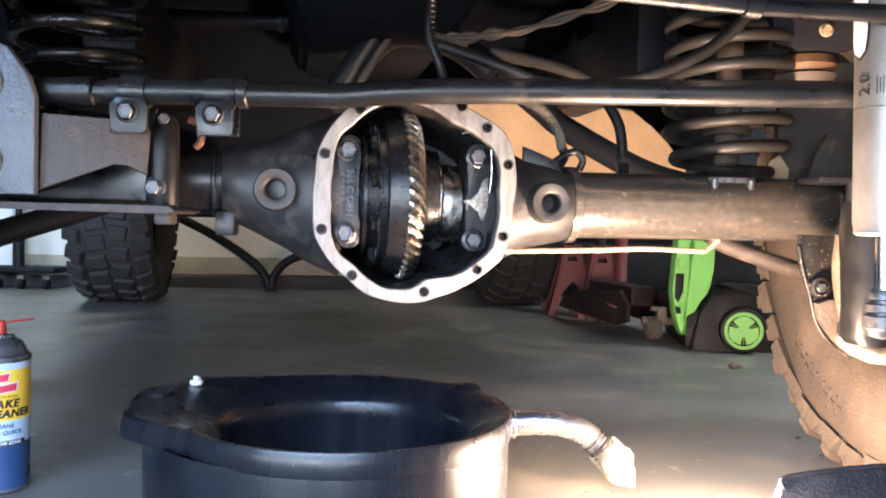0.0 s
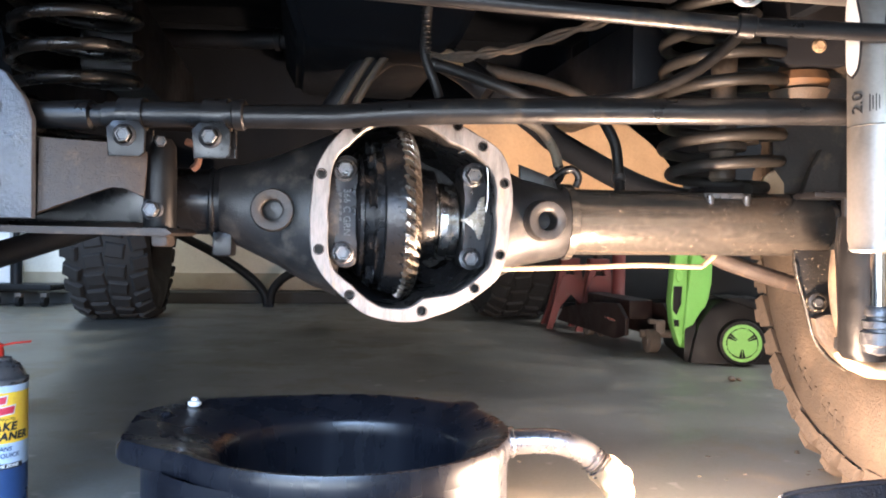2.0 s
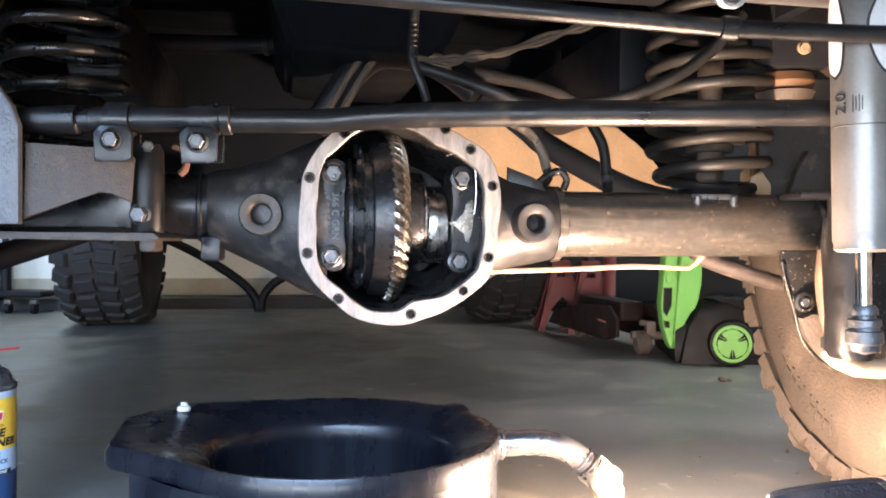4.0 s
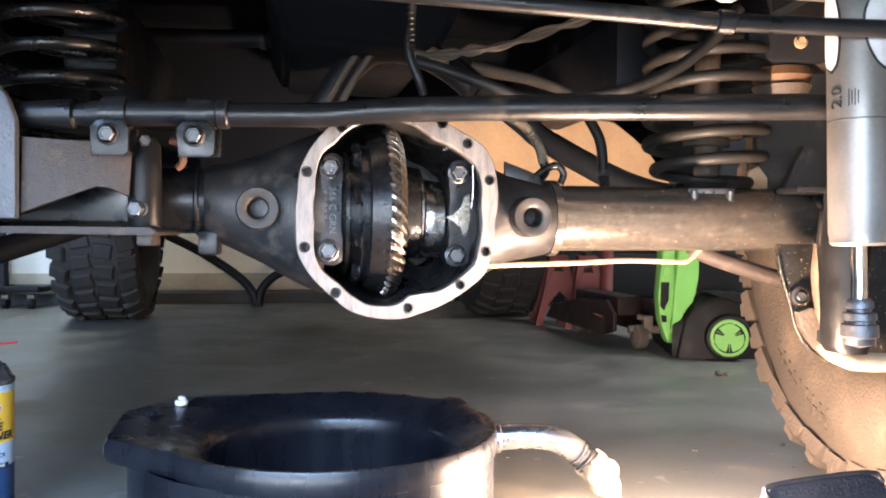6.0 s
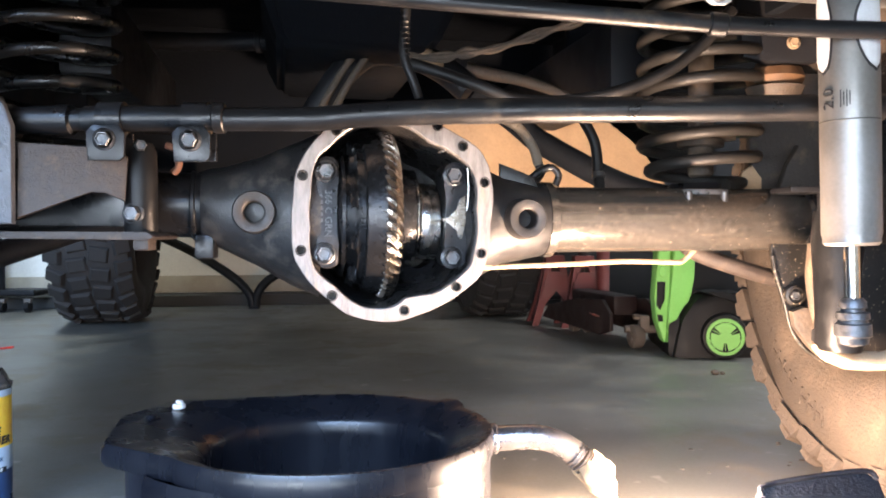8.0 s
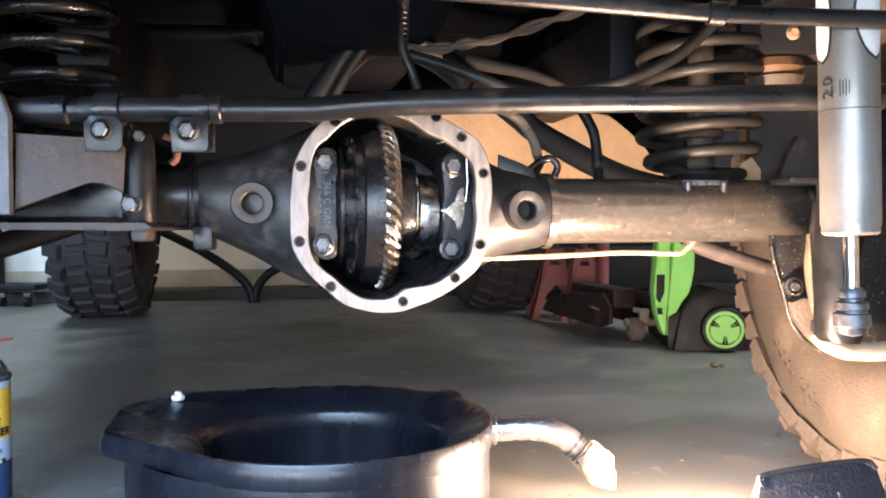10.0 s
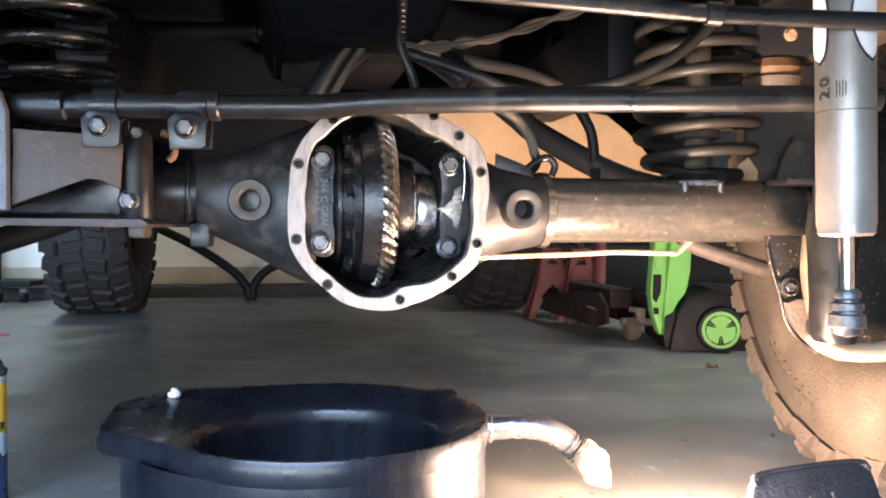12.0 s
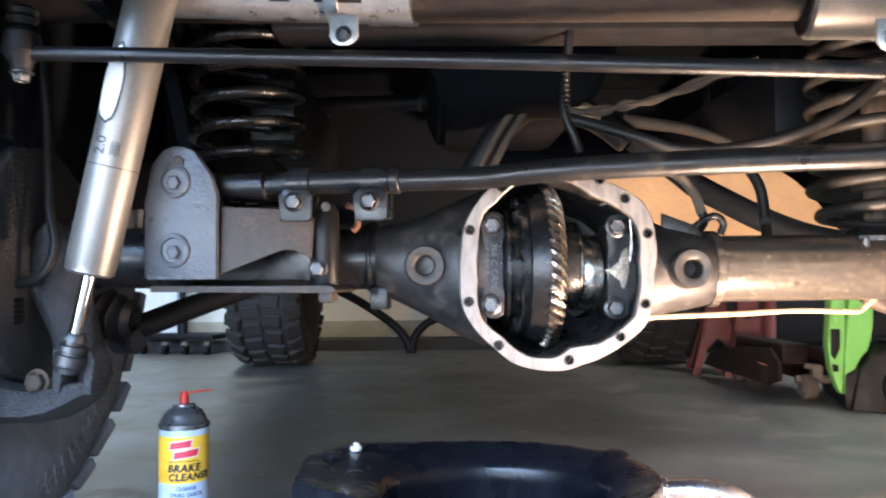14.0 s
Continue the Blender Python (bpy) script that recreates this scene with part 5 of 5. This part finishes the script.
body = loft([pan_ring(PR * 0.94, 0.0, 0, 0.030), pan_ring(PR * 0.965, 0.004, 0, 0.033), pan_ring(PR * 0.985, 0.060, 0, 0.033), pan_ring(PR * 0.99, 0.112, 0, 0.033), pan_ring(PR * 0.985, 0.120, 0, 0.030)], caps=False)
part("side_wall", body, PAN_PLASTIC, pan)
rim = loft([pan_ring(PR * 0.975, 0.116, 0.75), pan_ring(PR * 0.998, 0.118, 0.95), pan_ring(PR * 1.004, 0.122, 1), pan_ring(PR * 1.004, 0.134, 1), pan_ring(PR * 0.99, PZ, 0.97), pan_ring(PR * 0.965, PZ, 0.9),
            pan_ring(PR * 0.935, 0.138, 0.7), pan_ring(PR * 0.88, 0.133, 0.3), pan_ring(PR * 0.80, 0.126), pan_ring(PR * 0.74, 0.120), pan_ring(PR * 0.72, 0.114), pan_ring(PR * 0.715, 0.10)], caps=False)
part("rim", rim, PAN_PLASTIC, pan, "rolled black rim with a pouring corner")
bowl = loft([pan_ring(PR * 0.716, 0.102), pan_ring(PR * 0.70, 0.050), pan_ring(PR * 0.66, 0.012), pan_ring(0.001, 0.010)], caps=False)
part("bowl", bowl, PAN_PLASTIC, pan)
part("oil", loft([pan_ring(PR * 0.675, 0.025), pan_ring(0.001, 0.025)], caps=False), PAN_OIL, pan, "dark used oil")
for a in (262, 300):
    m = Matrix.Translation((PX, PY, 0)) @ Matrix.Rotation(radians(a), 4, "Z")
    part("side_rib", moved(box(PR * 0.96, PR * 0.998, -0.012, 0.012, 0.004, 0.036, 0.004), m), PAN_PLASTIC, pan)
for x, y, z in ((-0.283, 0.925, 0.138),):
    part("vent_screw", joined(rod((x, y, z), (x, y, z + 0.006), 0.0075, 20), rod((x, y, z + 0.006), (x + 0.001, y, z + 0.010), 0.0045, 16)), WHITE, pan, "small white vent cap")
part("vent_dimple", lathe([(0, 0.007), (0.003, 0.005), (0.0035, 0.0)], (-0.300, 0.880, 0.138), (-0.300, 0.880, 1), 16), PAN_PLASTIC, pan)

spout = thing("drain_spout", (0.10, 0.85, 0.12), "bent metal spout on the pan stuffed with a rag", "spout")
part("pipe", sweep([(0.062, 0.85, 0.120), (0.085, 0.85, 0.1215), (0.120, 0.85, 0.1225), (0.145, 0.85, 0.118), (0.163, 0.85, 0.108), (0.172, 0.85, 0.101)], 0.0135, 24), PIPE_METAL, spout)
part("collar", rod((0.074, 0.85, 0.121), (0.083, 0.85, 0.1212), 0.0165, 24), PIPE_METAL, spout)
for k in range(4):
    p = Vector((0.166, 0.85, 0.1055)) + k * Vector((0.0038, 0, -0.0034))
    part("thread", lathe([(0, 0.0132), (0.0012, 0.0152), (0.0024, 0.0132)], p, p + Vector((0.8, 0, -0.7)), 24), PIPE_METAL, spout)
rag = bmesh.new()
rows = []
for i in range(13):
    t = i / 12
    c = Vector((0.176, 0.85, 0.097)) + Vector((0.036, 0, -0.042)) * t
    rr = 0.0135 + 0.004 * math.sin(t * 5) - 0.008 * max(0, t - 0.72) / 0.28
    ring_pts = []
    for k in range(26):
        a = k * math.tau / 26
        f = rr * (1 + 0.22 * math.sin(3 * a + 4 * t) + 0.12 * math.sin(7 * a - 9 * t) + 0.14 * noise.noise((3 * math.cos(a), 3 * math.sin(a), 5 * t)))
        ring_pts.append(c + Vector((0.76 * math.cos(a) * f, math.sin(a) * f, 0.65 * math.cos(a) * f)))
    rows.append(ring_pts)
loft(rows, bm=rag)
part("stuffed_cloth", rag, RAG, spout, "crumpled cream paper rag")

# ---- differential cover lying by the tyre ----
cover = thing("differential_cover", (0.39, 0.79, 0), "black finned differential cover lying on the floor", "differential cover")
WL = Matrix.Translation((0.408, 0.79, 0.006)) @ Euler((radians(-22), radians(-2), radians(7))).to_matrix().to_4x4()
shape = [(-0.078, 0.004), (-0.052, 0.070), (-0.042, 0.082), (0.066, 0.088), (0.084, 0.078), (0.092, 0.010), (0.080, 0.002), (-0.070, 0.0)]
part("shell", moved(plate(shape[::-1], -0.006, 0.010, 0.003), WL), COVER_PAINT, cover)
part("dome", moved(loft([[(x * s, d, 0.046 + (z - 0.046) * s) for x, z in shape] for s, d in ((0.86, 0.008), (0.78, 0.026), (0.50, 0.040), (0.05, 0.044))]), WL), COVER_PAINT, cover)
part("edge_bead", moved(sweep([(x * 0.97, -0.007, 0.003 + z * 0.96) for x, z in shape[1:5]], 0.0028, 10), WL), COVER_PAINT, cover)
for x, z in ((-0.040, 0.050), (-0.016, 0.054), (0.008, 0.056), (0.034, 0.058)):
    part("fin", moved(plate([(x - 0.002, 0.012), (x + 0.026, 0.012), (x + 0.004, z), (x - 0.002, z)], -0.010, -0.005, 0.001), WL), COVER_PAINT, cover)

# ---- things at the back of the garage ----
jack = thing("transmission_jack", at_veh(-1.26, 3.98, 0), "black low jack with casters and an upright cylinder", "jack")
JX, JY = -1.90, 3.52
part("deck", box(JX - 0.16, JX + 0.22, JY - 0.08, JY + 0.10, 0.070, 0.094, 0.006), BLACK_PLASTIC, jack)
part("rail", box(JX - 0.165, JX + 0.225, JY - 0.09, JY - 0.07, 0.074, 0.098, 0.004), BLACK_PLASTIC, jack)
part("cylinder", lathe([(0, 0.024), (0.14, 0.024), (0.145, 0.014), (0.40, 0.014)], (JX + 0.03, JY, 0.08), (JX + 0.03, JY, 1), 24), BLACK_PLASTIC, jack)
for dx in (-0.13, -0.02, 0.08, 0.19):
    wheel = part("caster", rod((JX + dx - 0.010, JY - 0.07, 0.024), (JX + dx + 0.010, JY - 0.07, 0.024), 0.024, 20), BLACK_PLASTIC, jack)
    part("caster_fork", box(JX + dx - 0.014, JX + dx + 0.014, JY - 0.082, JY - 0.058, 0.040, 0.060, 0.002), CASTER, wheel)
panel = thing("white_cabinet", at_veh(-1.62, 3.98, 0), "plain white cabinet standing against the wall", "cabinet")
part("carcass", veh(box(-1.75, -1.24, 3.885, 4.04, 0.06, 1.2, 0.008)), WHITE, panel)
part("door", veh(box(-1.745, -1.245, 3.870, 3.883, 0.09, 1.19, 0.005)), WHITE, panel)
part("plinth", veh(box(-1.74, -1.25, 3.90, 4.03, 0.05, 0.062, 0.002)), BLACK_PLASTIC, panel)
# dark box added by the wall, standing in for the dark far corner
dark = thing("shade_box", at_veh(1.6, 3.9, 0), "dark grey box added by the wall in place of shade", "cabinet")
part("carcass", veh(box(0.95, 2.3, 3.55, 3.84, 0.03, 0.95, 0.01)), BLACK_PLASTIC, dark)
for k in range(4):
    part("drawer", veh(box(0.97, 2.28, 3.535, 3.548, 0.05 + k * 0.22, 0.25 + k * 0.22, 0.004)), BLACK_PLASTIC, dark)
part("plinth", veh(box(0.97, 2.28, 3.57, 3.82, 0.0, 0.03, 0.003)), BLACK_PLASTIC, dark)
stand = thing("tube_stand", (-0.79, 3.62, 0), "black bent-tube stand with a forked foot", "stand")
part("leg", sweep([(-1.28, 3.60, 0.375), (-1.21, 3.60, 0.335), (-1.03, 3.61, 0.245), (-0.87, 3.62, 0.140), (-0.80, 3.62, 0.065), (-0.785, 3.62, 0.012)], 0.020, 14), BLACK_PLASTIC, stand)
part("leg", sweep([(-0.50, 3.62, 0.21), (-0.60, 3.62, 0.180), (-0.70, 3.62, 0.140), (-0.76, 3.62, 0.075), (-0.772, 3.62, 0.012)], 0.020, 14), BLACK_PLASTIC, stand)
part("foot", rod((-0.80, 3.62, 0.0), (-0.755, 3.62, 0.0), 0.016), BLACK_PLASTIC, stand)

for x, y in ((0.488, 3.02), (0.585, 2.95)):
    js = thing("jack_stand", (x, y, 0), "red steel jack stand with splayed legs", "jack stand", "jack stands")
    for sx, sy in ((-1, -1), (1, -1), (1, 1), (-1, 1)):
        part("leg", loft([[(x + sx * q + ex, y + sy * q + ey, z) for ex, ey in ((-w, -w), (w, -w), (w, w), (-w, w))] for q, w, z in ((0.082, 0.012, 0.0), (0.055, 0.014, 0.08), (0.022, 0.012, 0.24))]), RED, js)
    part("collar", box(x - 0.036, x + 0.036, y - 0.036, y + 0.036, 0.215, 0.26, 0.004), RED, js)
    part("web", plate([(x - 0.070, 0.06), (x - 0.055, 0.06), (x, 0.13), (x + 0.055, 0.06), (x + 0.070, 0.06), (x + 0.03, 0.20), (x - 0.03, 0.20)], y - 0.066, y - 0.060, 0.001), RED, js)
    part("post", rod((x, y, 0.15), (x, y, 0.40), 0.018, 16), RED_SHADED, js)

fj = thing("floor_jack", (0.62, 2.55, 0), "red trolley jack with iron wheels, its shade put into the colour", "trolley jack")
for sx in (-1, 1):
    part("side_rail", moved(plate([(-0.30, 0.035), (-0.24, 0.085), (0.0, 0.125), (0.22, 0.14), (0.28, 0.10), (0.28, 0.05), (0.2, 0.03)], sx * 0.075 - 0.006, sx * 0.075 + 0.006, 0.002, "y"), Matrix.Translation((0.575, 2.66, 0)) @ Matrix.Rotation(radians(-78), 4, "Z")), RED_SHADED, fj)
part("lift_arm", moved(box(-0.12, 0.22, -0.04, 0.04, 0.09, 0.15, 0.01), Matrix.Translation((0.575, 2.66, 0)) @ Matrix.Rotation(radians(-78), 4, "Z")), RED_SHADED, fj)
part("handle_socket", sweep([(0.60, 2.68, 0.12), (0.61, 2.72, 0.22), (0.62, 2.76, 0.40)], 0.022, 12), RED, fj)
for (x, y), r, w in (((0.630, 2.36), 0.035, 0.036), ((0.735, 2.385), 0.035, 0.036), ((0.560, 2.735), 0.028, 0.03), ((0.520, 2.76), 0.03, 0.03)):
    part("wheel", lathe([(0, 0.0), (0, r * 0.4), (0.003, r * 0.45), (0.003, r - 0.004), (0.006, r), (w - 0.004, r), (w, r - 0.003), (w, 0)], (x - w / 2, y, r), (x + w / 2, y + 0.006, r), 28), CASTER, fj, "worn iron wheel")
part("axle_pivot", joined(rod((0.60, 2.375, 0.055), (0.70, 2.375, 0.055), 0.012), box(0.640, 0.668, 2.345, 2.375, 0.060, 0.098, 0.004), rod((0.622, 2.36, 0.095), (0.668, 2.365, 0.088), 0.008)), CASTER, fj, "tan worn iron pivot")
part("foot_pedal", moved(box(-0.03, 0.03, -0.02, 0.02, 0.086, 0.092, 0.002), Matrix.Translation((0.515, 2.46, 0)) @ Matrix.Rotation(radians(18), 4, "Y")), RED, fj)

# ---- green machine on wheels ----
MX, MY = 0.79, 2.30
pw = thing("pressure_washer", (MX, MY, 0), "bright green and black wheeled pressure washer on the floor", "pressure washer")
part("base", loft([[(a, b, z) for a, b in ((0.680 + i, 2.20 + i), (0.80 - i, 2.16 + i), (1.02, 2.30), (1.02, 2.55), (0.72 + i, 2.55))] for i, z in ((0.004, 0.0), (0.0, 0.012), (0.0, 0.085), (0.014, 0.11))]), BLACK_PLASTIC, pw)
part("tower", loft([[(a, b, z) for a, b in ((0.715, 2.26), (0.82, 2.25), (0.98, 2.34), (0.98, 2.50), (0.74, 2.50))] for z in (0.10, 0.18, 0.30, 0.46)]), BLACK_PLASTIC, pw)
side_g = [(0.694, 0.30), (0.756, 0.30), (0.752, 0.215), (0.746, 0.175), (0.738, 0.152), (0.722, 0.136), (0.708, 0.122), (0.697, 0.100), (0.694, 0.085), (0.697, 0.066), (0.693, 0.038), (0.676, 0.038), (0.683, 0.077), (0.678, 0.119), (0.687, 0.18)]
part("side_shell", plate(side_g, 2.204, 2.262, 0.005), GREEN, pw, "curved bright green plastic side shell")
front_g = [(0.652, 0.30), (0.692, 0.30), (0.685, 0.179), (0.6755, 0.118), (0.681, 0.077), (0.6745, 0.036), (0.666, 0.050), (0.650, 0.101), (0.644, 0.161)]
part("front_shell", plate(front_g, 2.212, 2.262, 0.005), GREEN, pw, "green front shell with dark recesses")
part("grille", joined(plate([(0.650, 0.208), (0.673, 0.208), (0.6715, 0.158), (0.659, 0.128), (0.6485, 0.141)], 2.207, 2.216, 0.002), plate([(0.651, 0.116), (0.666, 0.114), (0.667, 0.096), (0.654, 0.096)], 2.207, 2.216, 0.002)), BLACK_PLASTIC, pw, "black recessed grille")
part("badge", moved(lathe([(0, 0.0), (0, 0.011), (0.003, 0.009), (0.003, 0)], (0, 0, 0), (0, -1, 0), 20), Matrix.Translation((0.664, 2.211, 0.236)) @ Matrix.Diagonal((0.9, 1, 1.6, 1))), GREEN, pw)
part("fender", loft([[(a, b, z) for a, b in ((x0, 2.175), (x0 + 0.03, 2.160), (x1, 2.165), (x1, 2.30), (x0, 2.30))] for x0, x1, z in ((0.690, 0.93, 0.001), (0.700, 0.93, 0.06), (0.712, 0.93, 0.105), (0.738, 0.925, 0.145), (0.758, 0.91, 0.168), (0.790, 0.88, 0.180))]), BLACK_PLASTIC, pw, "black moulded fender over the wheel")
part("hose_shelf", plate([(0.762, 0.183), (0.815, 0.186), (0.868, 0.158), (0.862, 0.150), (0.80, 0.170)], 2.13, 2.24, 0.003), BLACK_PLASTIC, pw)
for k in range(5):
    part("fender_rib", sweep([(0.735 + k * 0.012, 2.20 - k * 0.006, 0.015), (0.733 + k * 0.012, 2.195 - k * 0.006, 0.06), (0.745 + k * 0.012, 2.20 - k * 0.006, 0.10)], 0.003, 8), BLACK_PLASTIC, pw)
WX, WY, WZ = 0.812, 2.128, 0.063
wheel = part("wheel", lathe([(0, 0.0), (0, 0.040), (-0.004, 0.050), (-0.002, 0.058), (0.004, 0.0615), (0.036, 0.0615), (0.042, 0.056), (0.042, 0.0)], (WX, WY, WZ), (WX + 0.20, WY + 1, WZ), 48), BLACK_PLASTIC, pw)
WM = Matrix.Translation((WX, WY, WZ)) @ Matrix.Rotation(radians(-11), 4, "Z") @ Matrix.Rotation(radians(90), 4, "X")
hub = bmesh.new()
for r0, r1 in ((0.0415, 0.0505), (0.0, 0.0385)):
    ringp = [[WM @ Vector((r * math.cos(k * math.tau / 48), r * math.sin(k * math.tau / 48), z)) for k in range(48)] for r, z in ((max(r0, 0.0005), 0.001), (max(r0, 0.0005), 0.006), (r1 - 0.001, 0.006), (r1, 0.004), (r1, 0.001))]
    loft(ringp, caps=False, bm=hub)
part("hub_disc", hub, GREEN, wheel, "bright green wheel disc")
for k in range(3):
    for name, mid_a, half, r0, r1, top, mat in (("spoke", 90, 0.42, 0.036, 0.043, 0.0055, GREEN), ("notch", 24, 0.10, 0.016, 0.0405, 0.0068, BLACK_PLASTIC), ("notch", 37, 0.10, 0.016, 0.0405, 0.0068, BLACK_PLASTIC)):
        a = radians(mid_a + 120 * k + 120)
        p = [WM @ Vector((r * math.cos(a + t), r * math.sin(a + t), top)) for r, t in ((r0, -half * 0.5), (r0, half * 0.5), (r1, half), (r1, -half))]
        q = [v + (WM.to_3x3() @ Vector((0, 0, -0.004))) for v in p]
        part(name, loft([q, p]), mat, wheel)
part("hose_reel", lathe([(0, 0.03), (0.005, 0.05), (0.04, 0.05), (0.045, 0.03)], (0.93, 2.20, 0.15), (0.95, 2.6, 0.15), 28), BLACK_PLASTIC, pw)

# small stone and flakes on the floor
for x, y, s in ((0.706, 1.909, 0.009), (0.724, 1.912, 0.006)):
    bm = bmesh.new()
    bmesh.ops.create_icosphere(bm, subdivisions=2, radius=s)
    for v in bm.verts:
        v.co = Vector((x, y, s * 0.7)) + Vector((v.co.x * 1.1, v.co.y, v.co.z * 0.75)) * (1 + 0.35 * noise.noise(v.co * 120))
    tagged(part("pebble", bm, MUD_DARK), "small dark chip of stone on the concrete", "stone", "chips on the floor")
rnd = random.Random(4)
for k in range(18):
    x, y = rnd.uniform(0.1, 0.62), rnd.uniform(0.95, 1.35)
    s = rnd.uniform(0.0015, 0.0038)
    bm = bmesh.new()
    bmesh.ops.create_icosphere(bm, subdivisions=1, radius=s)
    for v in bm.verts:
        v.co = Vector((x, y, s * 0.25)) + Vector((v.co.x * 1.5, v.co.y, v.co.z * 0.35)) * (1 + 0.5 * noise.noise(v.co * 300 + Vector((k, 0, 0))))
    tagged(part("dirt_flake", bm, MUD_DARK), "small flake of dried mud on the floor", "dirt", "flakes of dried mud")
